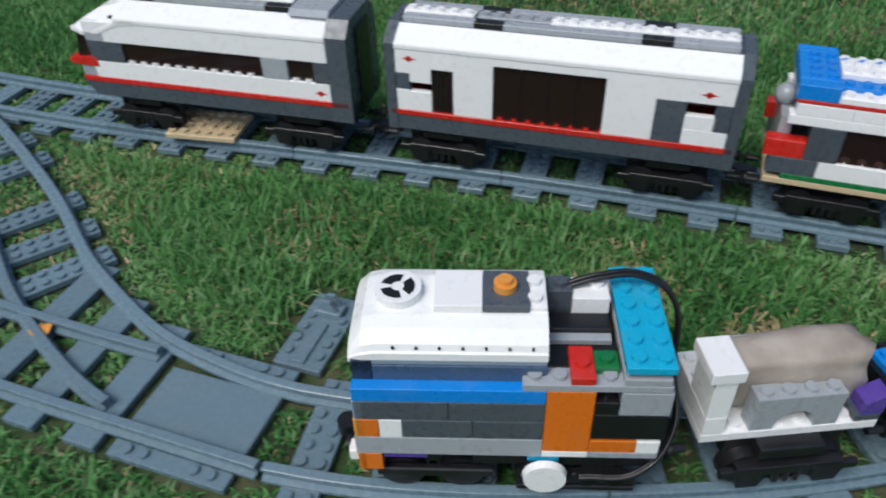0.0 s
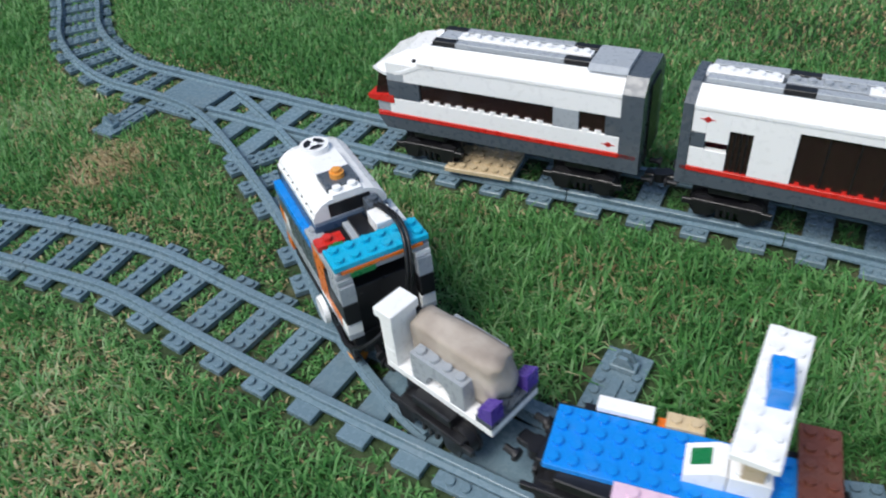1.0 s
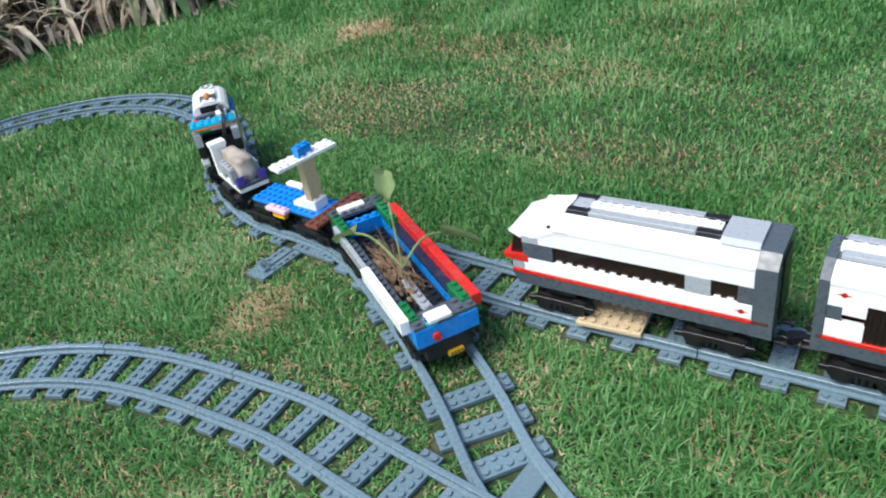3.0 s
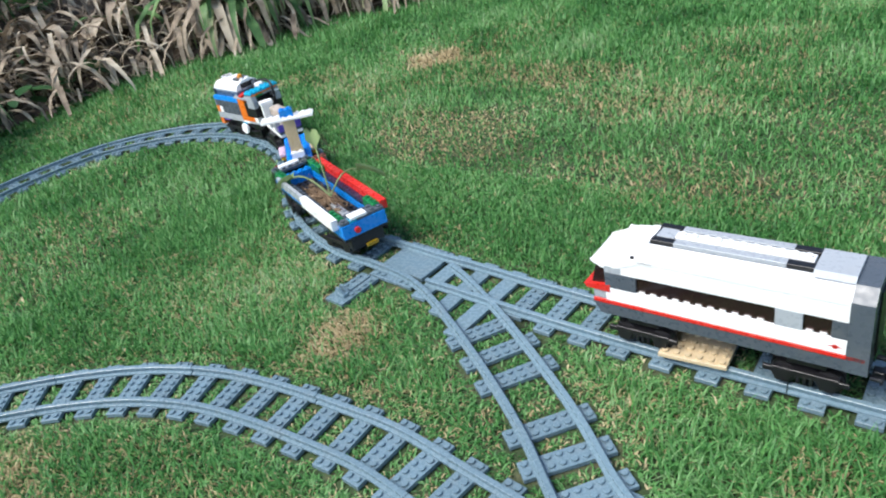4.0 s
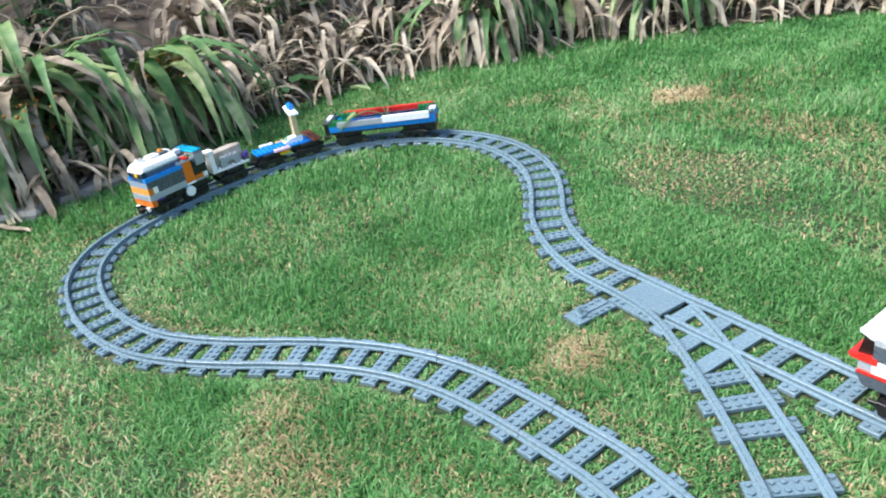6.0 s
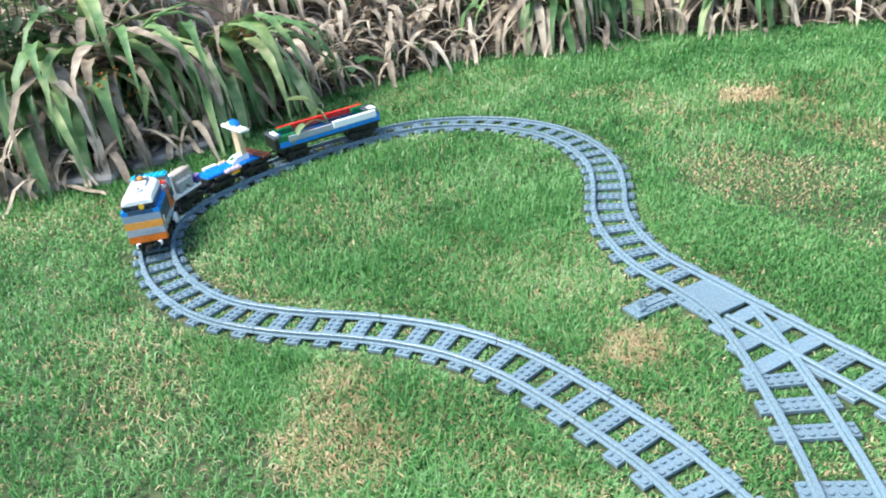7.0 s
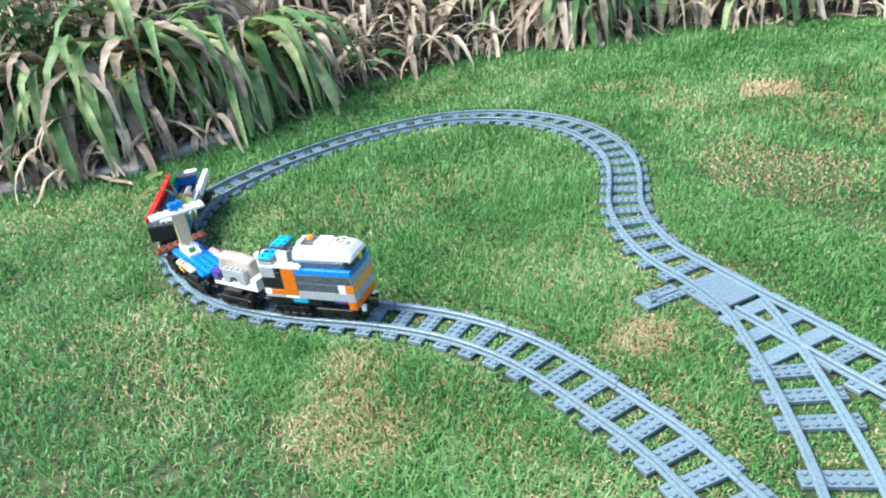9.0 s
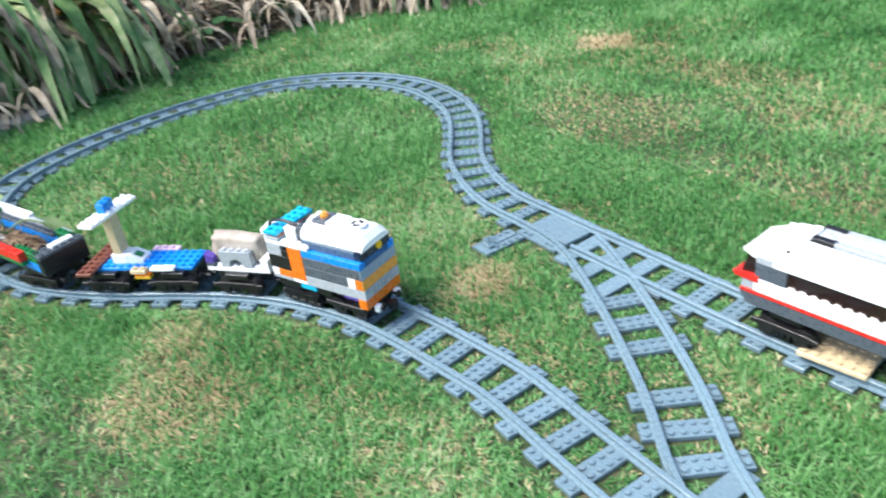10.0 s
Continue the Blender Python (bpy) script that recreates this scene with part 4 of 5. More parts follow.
    brick(loco, BLACK, o + 2.2, -0.6, zc, 2.7, 1, 1.4, False)
    brick(loco, DGREY, o + 3.8, -1.8, zc, 1.1, 1, 4)
    brick(loco, WHITE, o + 2.2, -2.0, zc, 1.6, 1.4, 3.4)
    brick(loco, LGREY, o + 2.2, 0.3, zc, 2.7, 0.5, 0.8, False)
    brick(loco, LGREY, o + 0.1, -3, zc, 1.9, 6, 1, False)
    brick(loco, GREEN, o - 0.05, 0.5, zc, 0.3, 1.6, 1, False)
    brick(loco, ORANGE, o - 0.02, -2.6, zc + 1, 1.9, 5.2, 0.7, False)
    brick(loco, AZURE, o + 0.0, -3, zc + 1.7, 2, 6, 1, label="bright azure studded plate")
    # a round white dish on one side, an azure step plate on the other
    bm = bmesh.new()
    disc(bm, (o * U + 4.8 * U, 0.0246, 0.0165), 1, 0.0080, 0.0028)
    rod(bm, (o * U + 4.8 * U, 0.0205, 0.0165), (o * U + 4.8 * U, 0.0246, 0.0165), 0.0035, seg=12)
    part("side_disc", bm, WHITE, loco, "round white dish on the side")
    brick(loco, AZURE, o + 4.2, 2.0, f - 1.0, 1.4, 0.95, 1, False, label="small azure plate")
    brick(loco, AZURE, o + 3.9, -2.95, f - 1.6, 2.2, 0.95, 1.5, False, label="small azure plate")
    cv = bpy.data.curves.new("cable", 'CURVE')
    cv.dimensions = '3D'
    cv.bevel_depth, cv.bevel_resolution = 0.00095, 2
    for off in (0.0, 0.0020):
        sp = cv.splines.new('BEZIER')
        pts = [(o * U + 4.6 * U, -0.011 + off, (zc + 3.2) * P), (o * U + 2.6 * U, -0.013 + off, (zc + 4.6) * P), (o * U + 0.9 * U, -0.014 + off, (zc + 4.6) * P), (o * U - 0.5 * U, -0.012 + off, (zc + 2.4) * P),
               (o * U - 1.0 * U, -0.004 + off, f * P + 0.018), (o * U - 0.9 * U, 0.012 + off, f * P + 0.002), (o * U + 0.6 * U, 0.0225 + off * 0.5, 0.0165), (o * U + 3.2 * U, 0.0225 + off * 0.5, 0.0125)]
        sp.bezier_points.add(len(pts) - 1)
        for b, p in zip(sp.bezier_points, pts):
            b.co = p
            b.handle_left_type = b.handle_right_type = 'AUTO'
    me = bpy.data.meshes.new_from_object(new("cable_line", cv))
    bpy.data.objects.remove(bpy.data.objects["cable_line"])
    part("cable", me, BLACK, loco, "black electric cable looped over the cab")
    coupling(loco, 0.052, 1)
    coupling(loco, -0.051, -1)
    for y in (-0.0135, 0.0135):
        bm = bmesh.new()
        box(bm, 0.053, 0.058, y - 0.003, y + 0.003, 0.0105, 0.0165, 0.0006)
        part("buffer_lamp", bm, WHITE, loco, "small white front lamp")
    return loco, [(w, 0.0) for w in axles], []


def stone_wagon():
    w = thing("stone_wagon", "small white flat wagon carrying a long smooth stone", "toy train", "running train")
    f = 7
    o = -4.25
    b, ws = bogie(w, 0.0, 0.0145, top=f * P)
    brick(w, WHITE, o + 0.2, -2, f, 8.2, 4, 1.3)
    brick(w, WHITE, o + 7.4, -2, f + 1.3, 1, 4, 3)
    brick(w, WHITE, o + 7.4, 0, f + 4.3, 1, 2, 6, False, label="tall white end block")
    brick(w, WHITE, o + 7.2, -0.1, f + 10.2, 1.5, 2.2, 1.6, False)
    for y, m in ((1, LGREY), (-2, LGREY)):
        bm = bmesh.new()
        prof = [(0, 0), (0.0085, 0)]
        for k in range(9):
            a = math.pi - math.pi * k / 8
            prof.append((0.016 + 0.0075 * math.cos(a), 0.0015 + 0.0075 * math.sin(a)))
        prof += [(0.0235, 0), (0.032, 0), (0.032, 0.0165), (0, 0.0165)]
        prism(bm, prof, 0.0004, 0.0076)
        studs(bm, [(i + 0.5) * U for i in range(4)], (0.004,), 0.0165)
        part("arch", bm, m, w, "arched brick beside the stone", Matrix.Translation(((o + 2.2) * U, y * U, (f + 1.3) * P)))
    brick(w, DGREY, o + 0.2, -2, f + 1.3, 1.2, 4, 1.2)
    for y in (-2, 1):
        bm = bmesh.new()
        prism(bm, [(0, 0), (0.0078, 0), (0.0078, 0.0055), (0, 0.0098)], 0, 0.0078)
        part("slope_brick", bm, PURPLE, w, "purple sloped brick", Matrix.Translation(((o + 0.2) * U, y * U + 0.0001, (f + 2.5) * P)))
    coupling(w, 0.035, 1)
    coupling(w, -0.035, -1)
    bm = bmesh.new()
    bmesh.ops.create_cube(bm, size=1.0)
    bmesh.ops.subdivide_edges(bm, edges=bm.edges, cuts=7, use_grid_fill=True)
    for v in bm.verts:
        p = v.co.copy()
        n = p.normalized() * 0.62
        q = p.lerp(n, 0.38)
        q += Vector((noise.noise(p * 2.3), noise.noise(p * 2.3 + Vector((9, 0, 0))), noise.noise(p * 2.3 + Vector((0, 7, 0))))) * 0.06
        taper = 1 - 0.16 * q.x
        v.co = Vector((q.x * 0.052, q.y * 0.017 * taper, q.z * 0.026 * (1 - 0.12 * q.x)))
    part("stone", bm, PEBBLE, w, "long smooth brown-grey stone", Matrix.Translation((-0.002, 0, (f + 1.5) * P + 0.0135)), smooth=True)
    return w, [(x, 0.0) for x in ws], [(b, 0.0)]


def mast_wagon():
    w = thing("mast_wagon", "blue flat wagon with a tan mast and white cross plate", "toy train", "running train")
    f = 7
    o = -7
    bogs = [bogie(w, -0.034, top=f * P), bogie(w, 0.036, top=f * P)]
    bm = bmesh.new()
    box(bm, -0.05, 0.052, -0.013, 0.013, 0.017, f * P)
    part("underframe", bm, BLACK, w)
    brick(w, BLUE, o + 1, -2, f, 13, 4, 1, label="bright blue studded deck plate")
    bm = bmesh.new()
    box(bm, 0, 0.016, -0.032, 0.032, 0, P, 0.0003)
    studs(bm, (0.004, 0.012), [-0.028 + 0.008 * k for k in range(8)], P)
    part("cross_plate", bm, BROWN, w, "reddish brown studded cross plate", Matrix.Translation(((o + 0) * U, 0, (f + 1) * P)))
    mx = o + 3.2
    brick(w, WHITE, mx, -1, f + 1, 2, 2, 3)
    brick(w, TAN, mx + 0.4, -0.9, f + 4, 1.1, 1.8, 13, False, "mast", "tan upright mast")
    bm = bmesh.new()
    box(bm, -0.008, 0.008, -0.032, 0.032, 0, P, 0.0003)
    studs(bm, (-0.004, 0.004), [-0.028 + 0.008 * k for k in range(8)], P)
    part("cross_arm", bm, WHITE, w, "white studded plate across the mast", Matrix.Translation(((mx + 1) * U, 0, (f + 17) * P)) @ pose(0, 0, 0, 0, 0, -9))
    brick(w, BLUE, mx + 0.4, -1, f + 18, 1, 2, 3)
    bm = bmesh.new()
    prism(bm, [(0, 0), (0.0158, 0), (0.0158, 0.004), (0.004, 0.0095), (0, 0.0095)], -0.0078, 0.0078)
    con = part("console", bm, WHITE, w, "white sloped console", Matrix.Translation(((mx + 2.05) * U, 0, (f + 1) * P)))
    bm = bmesh.new()
    vs = [bm.verts.new(p) for p in ((0.0135, -0.005, 0.0054), (0.0135, 0.003, 0.0054), (0.006, 0.003, 0.0089), (0.006, -0.005, 0.0089))]
    bm.faces.new(vs)
    part("screen", bm, GREEN, con, "green printed screen")
    for y, m, x in ((2, PINK, 7.4), (-3, TAN, 7.0)):
        brick(w, m, o + x - 0.6, y, f + 0.2, 3.5 if y > 0 else 2, 1, 1.2)
        brick(w, YELLOW, o + x - 0.2, y + (0.1 if y > 0 else 0.1), f - 1.6, 2, 0.8, 0.9, False)
        brick(w, ORANGE, o + x - 0.2, y + (0.1 if y > 0 else 0.1), f - 0.7, 2, 0.8, 0.8, False)
    brick(w, WHITE, o + 9, -2.9, f + 1, 3, 0.9, 1)
    coupling(w, 0.053, 1)
    coupling(w, -0.054, -1)
    return w, [(x, 0.0) for b in bogs for x in b[1]], [(bogs[0][0], -0.034), (bogs[1][0], 0.036)]


def tub_wagon():
    w = thing("tub_wagon", "long blue open wagon carrying an uprooted wilted weed", "toy train", "running train")
    f = 7
    o = -12
    bogs = [bogie(w, -0.062, top=f * P), bogie(w, 0.062, top=f * P)]
    brick(w, BLACK, o, -3, f, 24, 6, 1, True, "floor", "black studded wagon floor")
    for y in (-3, 2):
        brick(w, BLUE, o + 1, y, f + 1, 11, 1, 3)
        brick(w, BLUE, o + 12, y, f + 1, 11, 1, 3)
    # left side: green and white above; right side: red over green
    brick(w, GREEN, o + 1, 2, f + 4, 3, 1, 3)
    brick(w, DGREY, o + 4, 2, f + 4, 14, 1, 1)
    brick(w, WHITE, o + 1, 2.9, f + 4, 10, 0.9, 3.4)
    brick(w, LGREY, o + 11, 2.9, f + 3.5, 10, 0.5, 3, False)
    brick(w, GREEN, o + 19, 2, f + 4, 4, 1, 3)
    brick(w, GREEN, o + 1, -3, f + 4, 3, 1, 3)
    brick(w, GREEN, o + 18, -3, f + 4, 5, 1, 3)
    brick(w, NAVY, o + 4, -3, f + 4, 14, 1, 1, False)
    brick(w, RED, o + 0.8, -3.9, f + 4.5, 10, 0.95, 3)
    brick(w, RED, o + 10.8, -3.9, f + 4.5, 10, 0.95, 3)
    brick(w, GREEN, o + 0.8, -3.8, f + 3, 20, 0.8, 1.4, False)
    # ends
    brick(w, BLUE, o - 0.1, -3, f + 1, 1.1, 6, 4.5, False, "end_panel", "rounded blue end panel")
    brick(w, DGREY, o + 0, -3, f + 5.5, 2, 6, 1)
    brick(w, WHITE, o - 0.2, -0.6, f + 6.5, 1.4, 2.2, 0.9, False)
    brick(w, BLACK, o + 23, -3, f + 1, 1, 6, 5, False, "end_panel")
    brick(w, DGREY, o + 22, -3, f + 6, 2, 6, 1)
    brick(w, WHITE, o + 22.5, -1, f + 7, 1, 3, 1, False)
    brick(w, BLUE, o + 21, -2, f + 1, 1, 4, 4)
    brick(w, LGREY, o + 3, -0.5, f + 1, 7, 1, 1)
    bm = bmesh.new()
    rod(bm, (o * U - 0.0012, 0.009, (f + 3) * P), (o * U - 0.0032, 0.009, (f + 3) * P), 0.0032, seg=16)
    part("tail_lamp", bm, RED, w, "round red tail lamp")
    brick(w, AZURE, o - 0.05, 0.8, f + 5.5, 1, 1, 1.2, False)
    bm = bmesh.new()
    box(bm, o * U - 0.0012, o * U + 0.001, -0.009, 0.003, 0.0095, 0.0130)
    part("number_plate", bm, YELLOW, w, "yellow plate with dark bars")
    bm = bmesh.new()
    for k in range(4):
        box(bm, o * U - 0.0016, o * U - 0.0011, -0.008 + k * 0.0026, -0.0065 + k * 0.0026, 0.0105, 0.0120)
    part("plate_bar", bm, BLACK, w)
    coupling(w, 0.094, 1)
    bm = bmesh.new()
    box(bm, -0.095, -0.076, -0.018, 0.018, 0.010, f * P, 0.0006)
    part("end_beam", bm, BLACK, w)
    # the weed: roots spread on the floor, stalks and limp leaves
    weed = part("soil", clod(), ROOT, w, "crumbs of dry soil", Matrix.Translation((0.005, 0.002, (f + 1) * P)))
    r = random.Random(5)
    bm = bmesh.new()
    for k in range(60):
        p = Vector((0.004 + r.gauss(0, 0.004), r.gauss(0, 0.003), (f + 3) * P))
        a = r.uniform(-0.7, 0.7) + (math.pi if r.random() < 0.62 else 0)
        for i in range(6):
            a += r.uniform(-0.5, 0.5)
            q = p + Vector((math.cos(a), math.sin(a) * 0.5, 0)) * 0.008
            q.z = max((f + 1.2) * P, p.z + r.uniform(-0.003, 0.0025))
            q.y = max(-0.0145, min(0.0145, q.y))
            rod(bm, p, q, 0.0007 - i * 0.00009, 0.0006 - i * 0.00009, 5)
            p = q
    tagged(part("roots", bm, ROOT, w, "tangle of dry roots"), kind="stuff")
    for tip, broad, L in (((0.016, -0.010, 0.082), 0.0085, 0.040), ((0.046, 0.020, 0.046), 0.0090, 0.034), ((-0.012, -0.044, 0.050), 0.0045, 0.034)):
        bm = bmesh.new()
        base = Vector((-0.012, -0.002, (f + 4) * P))
        tip = Vector(tip)
        pts = [base.lerp(tip, i / 7) + Vector((0, 0, 0.012 * math.sin(math.pi * i / 7))) for i in range(8)]
        for a, b in zip(pts, pts[1:]):
            rod(bm, a, b, 0.0011, 0.001, 6)
        part("stalk", bm, PALELEAF, w, "pale leaf stalk")
        bm = bmesh.new()
        d = (pts[-1] - pts[-3]).normalized()
        side = d.cross(Vector((0, 0, 1))).normalized()
        rows = []
        for i in range(9):
            t = i / 8
            half = broad * (math.sin(math.pi * (0.08 + 0.86 * t)) ** 0.8) * (1 + 0.18 * math.sin(9 * t))
            c = pts[-2] + d * L * t + Vector((0, 0, -0.010 * t * t))
            rows.append([bm.verts.new(c + side * half * k + Vector((0, 0, 0.006 * abs(k) - 0.003 * (k > 0) * t))) for k in (-1, -0.5, 0, 0.5, 1)])
        for p, q in zip(rows, rows[1:]):
            for i in range(4):
                bm.faces.new((p[i], p[i + 1], q[i + 1], q[i]))
        part("leaf", bm, PALELEAF, w, "limp grey-green leaf", smooth=True)
    return w, [(x, 0.0) for b in bogs for x in b[1]], [(bogs[0][0], -0.062), (bogs[1][0], 0.062)]


def clod():
    bm = bmesh.new()
    r = random.Random(11)
    for k in range(70):
        s = r.uniform(0.0015, 0.0045)
        c = Vector((r.gauss(0, 0.02), r.uniform(-0.011, 0.011), s * 0.4 + r.uniform(0, 0.004)))
        bmesh.ops.create_icosphere(bm, subdivisions=1, radius=s, matrix=Matrix.Translation(c) @ Matrix.Diagonal((1.2, 1, 0.7, 1)))
    for v in bm.verts:
        v.co += Vector((noise.noise(v.co * 400), noise.noise(v.co * 400 + Vector((5, 0, 0))), 0)) * 0.0008
    return finish(bm, "soil")


# vehicle, its middle behind the train's front (m), half distance of its guide points
TRAIN = [(locomotive(), 0.052, 0.030), (stone_wagon(), 0.152, 0.015), (mast_wagon(), 0.258, 0.035), (tub_wagon(), 0.433, 0.062)]


# ---- the flower bed ----
def strap(bm, root, yaw, L, wide, arch, r):
    """One strap leaf: rises, folds over and hangs."""
    n = 8
    rows = []
    p = Vector(root)
    el = arch
    for i in range(n + 1):
        t = i / n
        w = wide * (0.45 + 0.55 * math.sin(math.pi * min(1, 0.25 + t * 0.62))) * (1 - max(0, t - 0.55) / 0.47)
        d = Vector((math.cos(yaw) * math.cos(el), math.sin(yaw) * math.cos(el), math.sin(el)))
        side = Vector((-math.sin(yaw), math.cos(yaw), 0))
        fold = Vector((0, 0, 1)) * w * 0.35
        rows.append((bm.verts.new(p - side * w + fold), bm.verts.new(p), bm.verts.new(p + side * w + fold)))
        g = float(ground(p.x, p.y)) + 0.006
        p = p + d * L / n
        if p.z < g:
            p.z = g + r.uniform(0, 0.01)
        el -= (0.24 + 0.42 * t) * r.uniform(0.5, 1.5)
        el = max(el, -1.5)
        yaw += r.uniform(-0.12, 0.12)
    for a, b in zip(rows, rows[1:]):
        bm.faces.new((a[0], a[1], b[1], b[0]))
        bm.faces.new((a[1], a[2], b[2], b[1]))


def bank(x, y):
    d = float(beyond(np.array([x]), np.array([y]))[0])
    return float(ground(x, y)) + 0.42 * max(0, d) ** 0.9


def clump(x, y, count, L, toward, spread, seed, dead=0.35, label="clump of arching strap leaves, half withered"):
    t = thing("strap_leaf_plant", label, "plant", "plants in the bed")
    r = random.Random(seed)
    z = bank(x, y) - 0.01
    for name, m, n in (("leaves", STRAPLEAF, int(count * 0.6 * (1 - dead))), ("withered_leaves", WITHERED, int(count * 0.7 * dead))):
        bm = bmesh.new()
        for k in range(n):
            yaw = toward + r.gauss(0, spread)
            rr = 0.045 * math.sqrt(r.random())
            a = r.uniform(0, 6.28)
            strap(bm, (x + rr * math.cos(a), y + rr * math.sin(a), z), yaw, L * r.uniform(0.6, 1.15), r.uniform(0.008, 0.017), r.uniform(0.45, 1.3), r)
        tagged(part(name, bm, m, t, "pale green strap leaves" if name == "leaves" else "brown withered leaves", smooth=True), kind="stuff")
    return t


def seed_head(x, y, z, n, seed):
    t = thing("seed_head", "dry orange-brown seed stalk hanging over the leaves", "plant", "dry seed stalks")
    r = random.Random(seed)
    bm = bmesh.new()
    for k in range(n):
        c = Vector((x + r.gauss(0, 0.03), y + r.gauss(0, 0.03), z + r.gauss(0, 0.016)))
        bmesh.ops.create_icosphere(bm, subdivisions=1, radius=r.uniform(0.002, 0.005), matrix=Matrix.Translation(c))
    tagged(part("seed_cluster", bm, SEED, t), kind="stuff")
    bm = bmesh.new()
    for k in range(5):
        rod(bm, (x + r.gauss(0, 0.02), y + r.gauss(0, 0.02), z + r.gauss(0, 0.01)), (x - 0.08 + r.gauss(0, 0.02), y + 0.02, bank(x - 0.08, y + 0.02)), 0.0014, seg=5)
    tagged(part("stalks", bm, WITHERED, t), kind="stuff")


def weed_bush(x, y, n, size, seed, high=0.16):
    t = thing("weed", "leafy dark green weed at the back of the bed", "plant", "weeds in the bed")
    r = random.Random(seed)
    bm, st = bmesh.new(), bmesh.new()
    z = bank(x, y)
    for k in range(n):
        a, rr = r.uniform(0, 6.28), 0.12 * math.sqrt(r.random())
        c = Vector((x + rr * math.cos(a), y + rr * math.sin(a), z + r.uniform(0.0, high)))
        if k % 4 == 0:
            rod(st, (c.x * 0.5 + x * 0.5, c.y * 0.5 + y * 0.5, z - 0.01), c, 0.0012, seg=5)
        yaw, tilt = r.uniform(0, 6.28), r.uniform(-0.5, 0.5)
        d = Vector((math.cos(yaw), math.sin(yaw), tilt)).normalized()
        s = d.cross(Vector((0, 0, 1))).normalized()
        L = size * r.uniform(0.6, 1.2)
        pts = []
        for i in range(5):
            f = i / 4
            h = L * 0.36 * math.sin(math.pi * (0.06 + 0.92 * f))
            q = c + d * L * f + Vector((0, 0, -L * 0.25 * f * f))
            pts.append((bm.verts.new(q - s * h), bm.verts.new(q + Vector((0, 0, -h * 0.2))), bm.verts.new(q + s * h)))
        for p, q in zip(pts, pts[1:]):
            bm.faces.new((p[0], p[1], q[1], q[0]))
            bm.faces.new((p[1], p[2], q[2], q[1]))
    tagged(part("leaves", bm, WEEDLEAF, t, smooth=True), kind="stuff")
    tagged(part("stem_tangle", st, WEEDLEAF, t), kind="stuff")


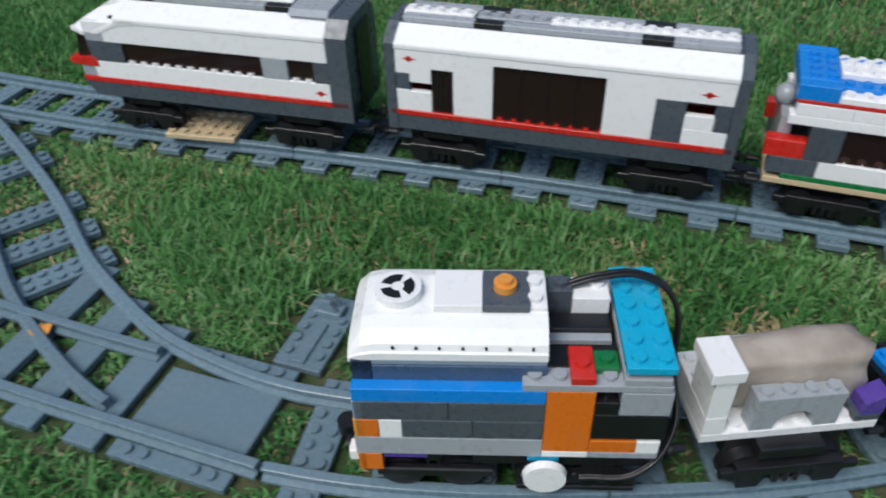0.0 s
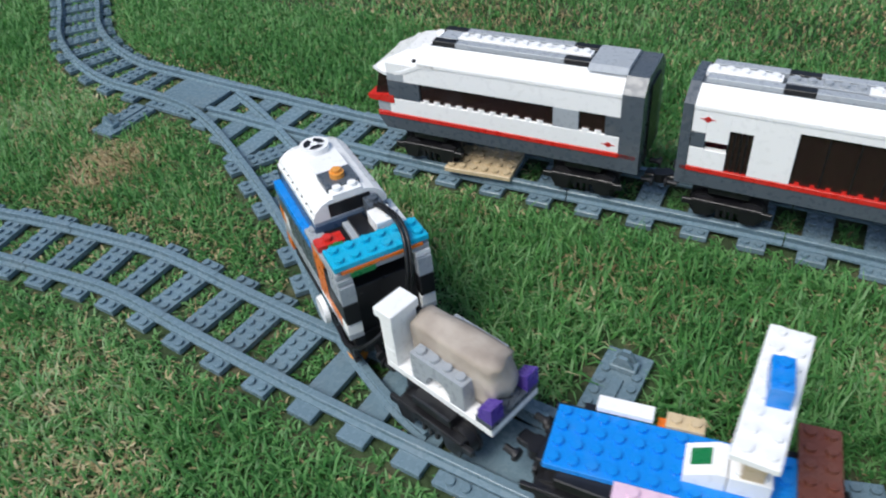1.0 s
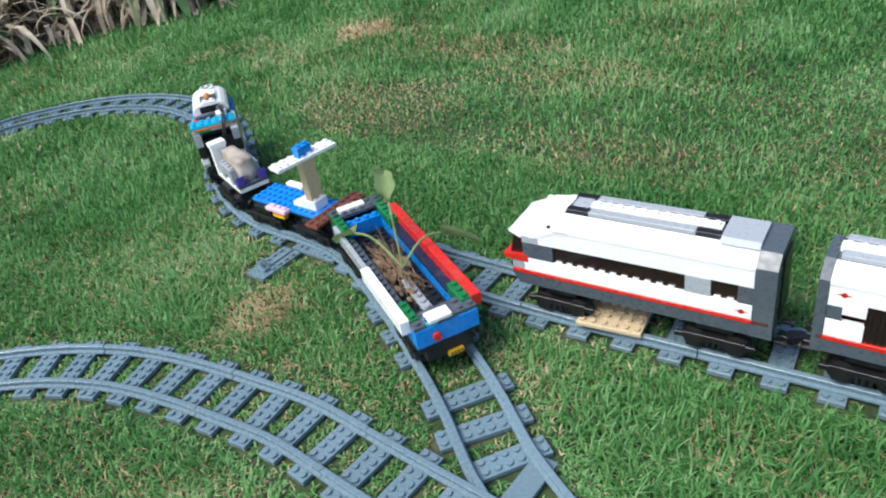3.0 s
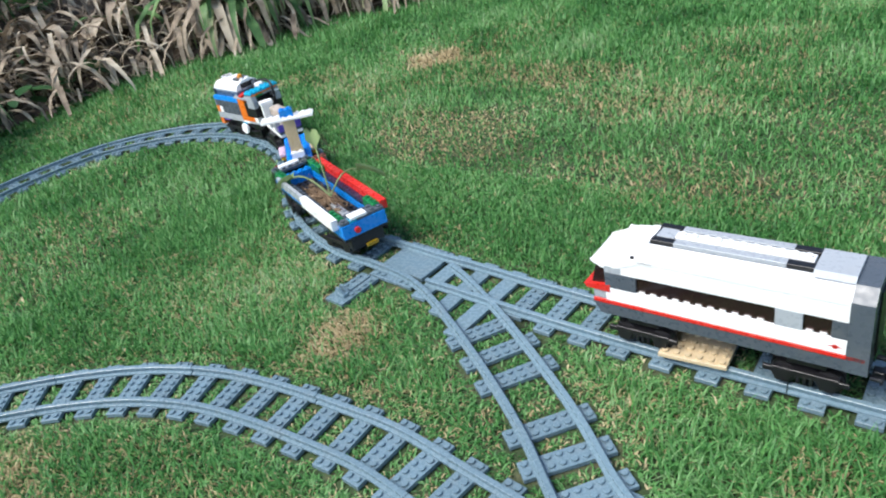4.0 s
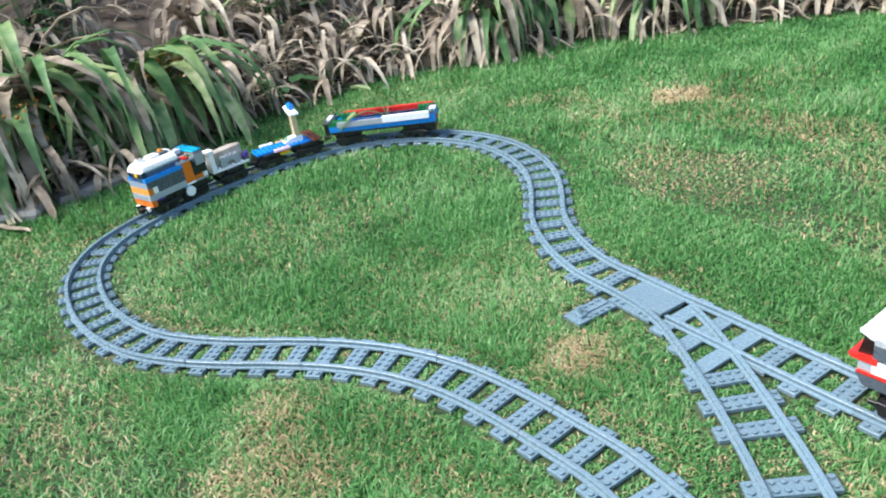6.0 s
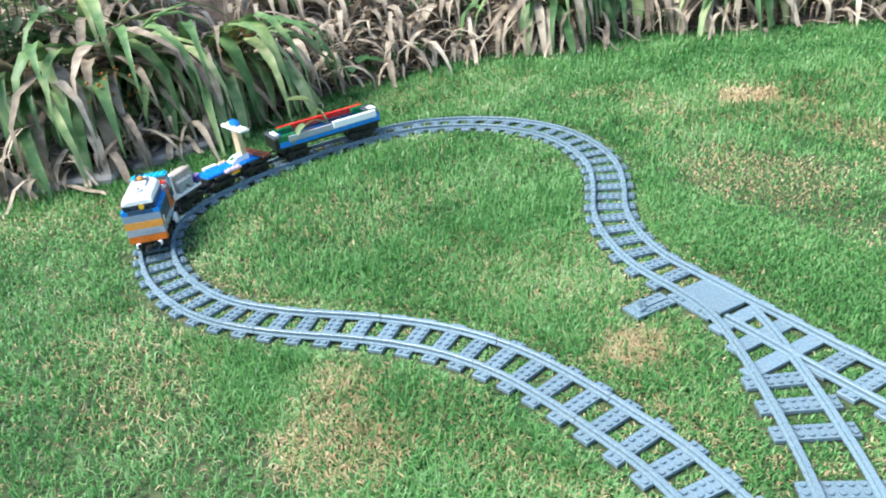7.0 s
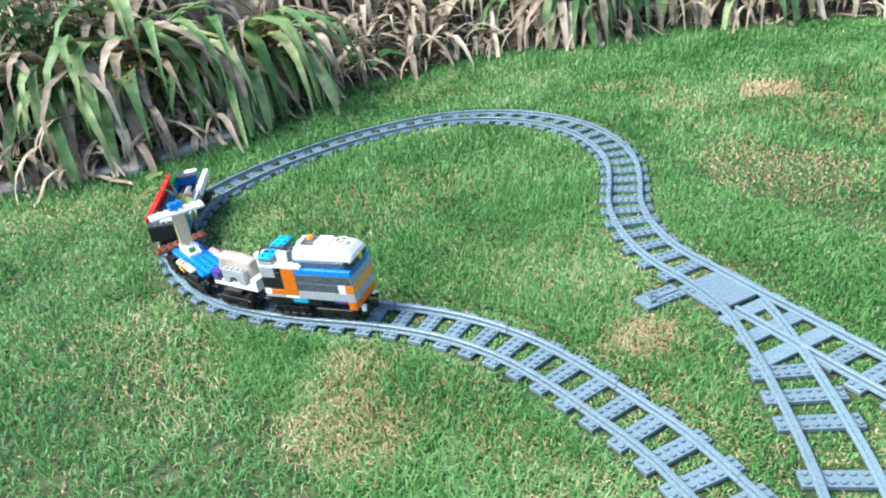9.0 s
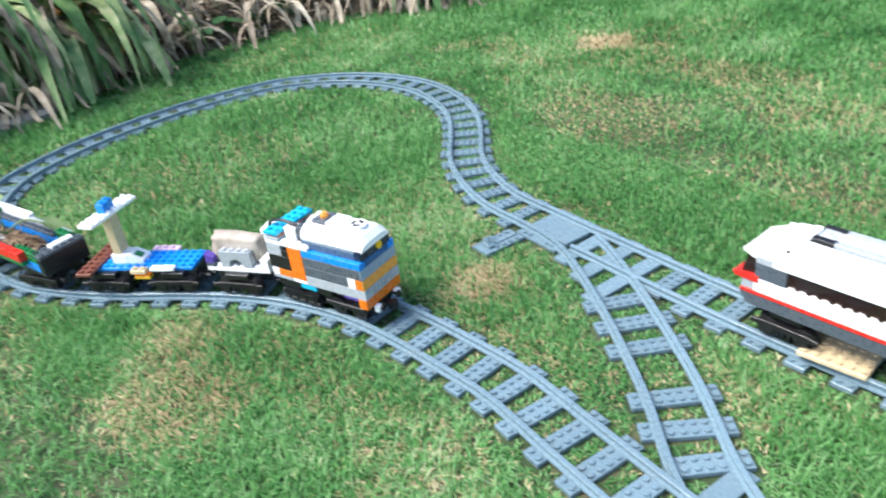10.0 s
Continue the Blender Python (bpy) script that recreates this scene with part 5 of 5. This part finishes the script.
def bed():
    # bank of soil rising behind the lawn's edge
    e = EDGE_A
    nn = normals(e)
    bm = bmesh.new()
    rows = []
    fine = even(e, 0.05)
    fn = normals(fine)
    for (x, y), (a, b) in zip(fine, fn):
        r = []
        for k, d in enumerate((-0.01, 0.03, 0.1, 0.2, 0.35, 0.6, 1.0, 1.8)):
            px, py = x + a * d, y + b * d
            z = float(ground(px, py)) - 0.004 + 0.42 * max(0, d) ** 0.9 + 0.015 * noise.noise(Vector((px * 9, py * 9, 0))) * (k > 0)
            r.append(bm.verts.new((px, py, z)))
        rows.append(r)
    for p, q in zip(rows, rows[1:]):
        for i in range(7):
            bm.faces.new((p[i], p[i + 1], q[i + 1], q[i]))
    ob = part("bed_bank", bm, SOIL, None, smooth=True)
    tagged(ob, "dark crumbly soil of the flower bed", "soil", kind="structure")
    # leaf litter
    r = random.Random(3)
    bm = bmesh.new()
    for k in range(12000):
        i = r.randrange(len(fine))
        d = abs(r.gauss(0.06, 0.13)) if k % 2 else r.uniform(0.0, 0.9)
        x, y = fine[i] + fn[i] * d + np.array([r.uniform(-0.03, 0.03), r.uniform(-0.03, 0.03)])
        strap(bm, (x, y, bank(x, y) + r.uniform(0.0, 0.05)), r.uniform(0, 6.28), r.uniform(0.06, 0.24), r.uniform(0.002, 0.007), r.uniform(-0.3, 0.9), r)
    part("leaf_litter", bm, WITHERED, None, smooth=True)
    tagged(bpy.data.objects["leaf_litter"], "brown tangle of dead leaves covering the bed", "leaf litter", kind="stuff")
    bm = bmesh.new()
    for k in range(900):
        x, y = -1.75 + r.gauss(0, 0.12), -0.05 + r.gauss(0, 0.16)
        if beyond(np.array([x]), np.array([y]))[0] < 0.0:
            continue
        strap(bm, (x, y, bank(x, y)), r.uniform(0, 6.28), r.uniform(0.1, 0.28), r.uniform(0.0015, 0.003), r.uniform(0.7, 1.4), r)
    part("long_grass", bm, WEEDLEAF, None, smooth=True)
    tagged(bpy.data.objects["long_grass"], "unmown dark green long grass in the bed", "grass", kind="stuff")
    # slabs along the edge
    for x, y, a, b, rot in ((-1.581, -0.042, 0.10, 0.05, 42), (-1.483, 0.125, 0.095, 0.045, 58), (-1.462, 0.288, 0.075, 0.04, 96), (-1.518, 0.415, 0.06, 0.032, 112)):
        bm = bmesh.new()
        box(bm, -a, a, -b, b, -0.02, 0.019, 0.006)
        bmesh.ops.subdivide_edges(bm, edges=bm.edges, cuts=2, use_grid_fill=True)
        for v in bm.verts:
            v.co += Vector((noise.noise(v.co * 30 + Vector((x * 50, 0, 0))), noise.noise(v.co * 30 + Vector((0, y * 50, 0))), 0)) * 0.006
        s = part("paving_stone", bm, STONE, None, "", Matrix.Translation((x, y, float(ground(x, y)))) @ pose(0, 0, 0, 0, 0, rot))
        tagged(s, "weathered grey edging stone half under the leaves", "stone", "edging stones")
    W = lambda x, y: math.atan2(0.3 - y, -0.3 - x)
    for i, (x, y, n, L, sp, dd) in enumerate(((-1.668, 0.473, 105, 0.40, 0.55, 0.2), (-1.644, 0.261, 90, 0.37, 0.65, 0.35), (-1.654, 0.135, 80, 0.35, 0.75, 0.35), (-1.723, 0.018, 60, 0.32, 0.9, 0.3), (-1.763, 0.668, 22, 0.20, 1.0, 0.85),
                                             (-1.752, 0.881, 20, 0.19, 1.0, 0.85), (-1.661, 1.107, 20, 0.20, 1.0, 0.7), (-1.506, 1.269, 62, 0.36, 0.55, 0.35), (-1.416, 1.475, 34, 0.30, 0.8, 0.45),
                                             (-1.233, 1.603, 66, 0.34, 0.6, 0.3), (-1.792, 0.283, 40, 0.42, 1.2, 0.5), (-1.883, 0.732, 26, 0.26, 1.2, 0.8), (-1.778, 1.224, 26, 0.26, 1.2, 0.7),
                                             (-1.052, 1.828, 34, 0.28, 0.9, 0.3), (-1.764, -0.116, 40, 0.36, 1.0, 0.2))):
        clump(x, y, n, L, W(x, y), sp, 40 + i, dd)
    for i, (x, y, z, n) in enumerate(((-1.561, 0.491, 0.15, 50), (-1.518, 0.217, 0.14, 80), (-1.554, 0.541, 0.07, 30))):
        seed_head(x, y, z + float(ground(x, y)), n, 70 + i)
    for i, (x, y, n, s, hgh) in enumerate(((-1.746, 0.113, 150, 0.034, 0.26), (-1.819, -0.051, 150, 0.034, 0.32), (-1.617, 0.702, 14, 0.045, 0.05), (-1.603, 0.801, 10, 0.05, 0.05), (-0.966, 1.825, 40, 0.06, 0.08), (-0.772, 1.954, 50, 0.07, 0.10),
                                           (-0.507, 2.144, 50, 0.07, 0.12), (-1.912, 0.370, 80, 0.05, 0.4), (-1.849, 0.945, 80, 0.05, 0.4), (-1.542, 1.681, 80, 0.05, 0.4), (0.050, 2.500, 80, 0.07, 0.3), (0.650, 2.750, 80, 0.07, 0.3))):
        weed_bush(x, y, n, s, 90 + i, hgh)
    # hedge that closes the place behind the bed
    hedge = thing("hedge", "dense dark green hedge behind the bed", "hedge")
    bm = bmesh.new()
    r = random.Random(8)
    for k in range(5200):
        i = r.randrange(len(fine))
        d = r.uniform(0.95, 1.5)
        x, y = fine[i] + fn[i] * d
        c = Vector((x, y, bank(x, y) + r.uniform(0, 1.1)))
        yaw, el = r.uniform(0, 6.28), r.uniform(-0.6, 0.6)
        d1 = Vector((math.cos(yaw), math.sin(yaw), el)) * 0.06
        s1 = d1.cross(Vector((0, 0, 1))).normalized() * 0.03
        bm.faces.new([bm.verts.new(q) for q in (c, c + d1 * 0.5 + s1, c + d1, c + d1 * 0.5 - s1)])
    tagged(part("foliage", bm, WEEDLEAF, hedge), kind="stuff")
    bm = bmesh.new()
    for a, b, n0, n1 in zip(fine, fine[1:], fn, fn[1:]):
        p, q = a + n0 * 1.5, b + n1 * 1.5
        z = float(ground(*p)) - 0.1
        bm.faces.new([bm.verts.new(v) for v in ((p[0], p[1], z), (q[0], q[1], z), (q[0], q[1], 1.25), (p[0], p[1], 1.25))])
    part("hedge_core", bm, SOIL, hedge)


bed()
make_grass()


# ---- movement: metres of the train's front past the first points, by the second ----
FRONT = [(0.0, -0.040), (0.5, 0.098), (1.0, 0.220), (1.5, 0.354), (2.0, 0.5), (2.5, 0.656), (4.0, 1.072), (4.5, 1.222), (5.0, 1.388), (5.5, 1.55), (6.0, 1.702), (7.5, 2.034), (8.0, 2.132), (9.0, 2.304), (9.5, 2.404), (10.0, 2.518)]


def front_at(t):
    ts, vs = [a for a, _ in FRONT], [b for _, b in FRONT]
    v = np.interp(t, ts, vs)
    lo, hi = np.interp(max(0, t - 0.25), ts, vs), np.interp(min(10, t + 0.25), ts, vs)
    return float(v if t < 0.25 or t > 9.75 else 0.5 * v + 0.25 * (lo + hi))


def vehicle_pose(s, half):
    a, b = on_run(s + half), on_run(s - half)
    m = lie((a[0] + b[0]) / 2, (a[1] + b[1]) / 2, a[0] - b[0], a[1] - b[1])
    return m @ Matrix.Translation((0, 0, 0.0098))


def motions():
    for (ob, wheels, bogies), back, half in TRAIN:
        times = [k / 10 for k in range(101)]
        poses = [vehicle_pose(front_at(t) - back, half) for t in times]
        walk(ob, list(zip(times, poses)))
        for b, x in bogies:
            rows = []
            for t, m in zip(times, poses):
                s = front_at(t) - back + x
                p, q = on_run(s + 0.006), on_run(s - 0.006)
                f = m.to_3x3() @ Vector((1, 0, 0))
                turn = math.atan2(p[1] - q[1], p[0] - q[0]) - math.atan2(f.y, f.x)
                turn = (turn + math.pi) % (2 * math.pi) - math.pi
                rows.append((t, pose(x, 0, 0, 0, 0, math.degrees(turn))))
            walk(b, rows)
        for wheel, _ in wheels:
            x, r = wheel.matrix_basis.translation.x, wheel.matrix_basis.translation.z
            fine = [k / 30 for k in range(301)]
            walk(wheel, [(t, pose(x, 0, r, 0, math.degrees(front_at(t) / 0.0085) % 360, 0)) for t in fine])


motions()
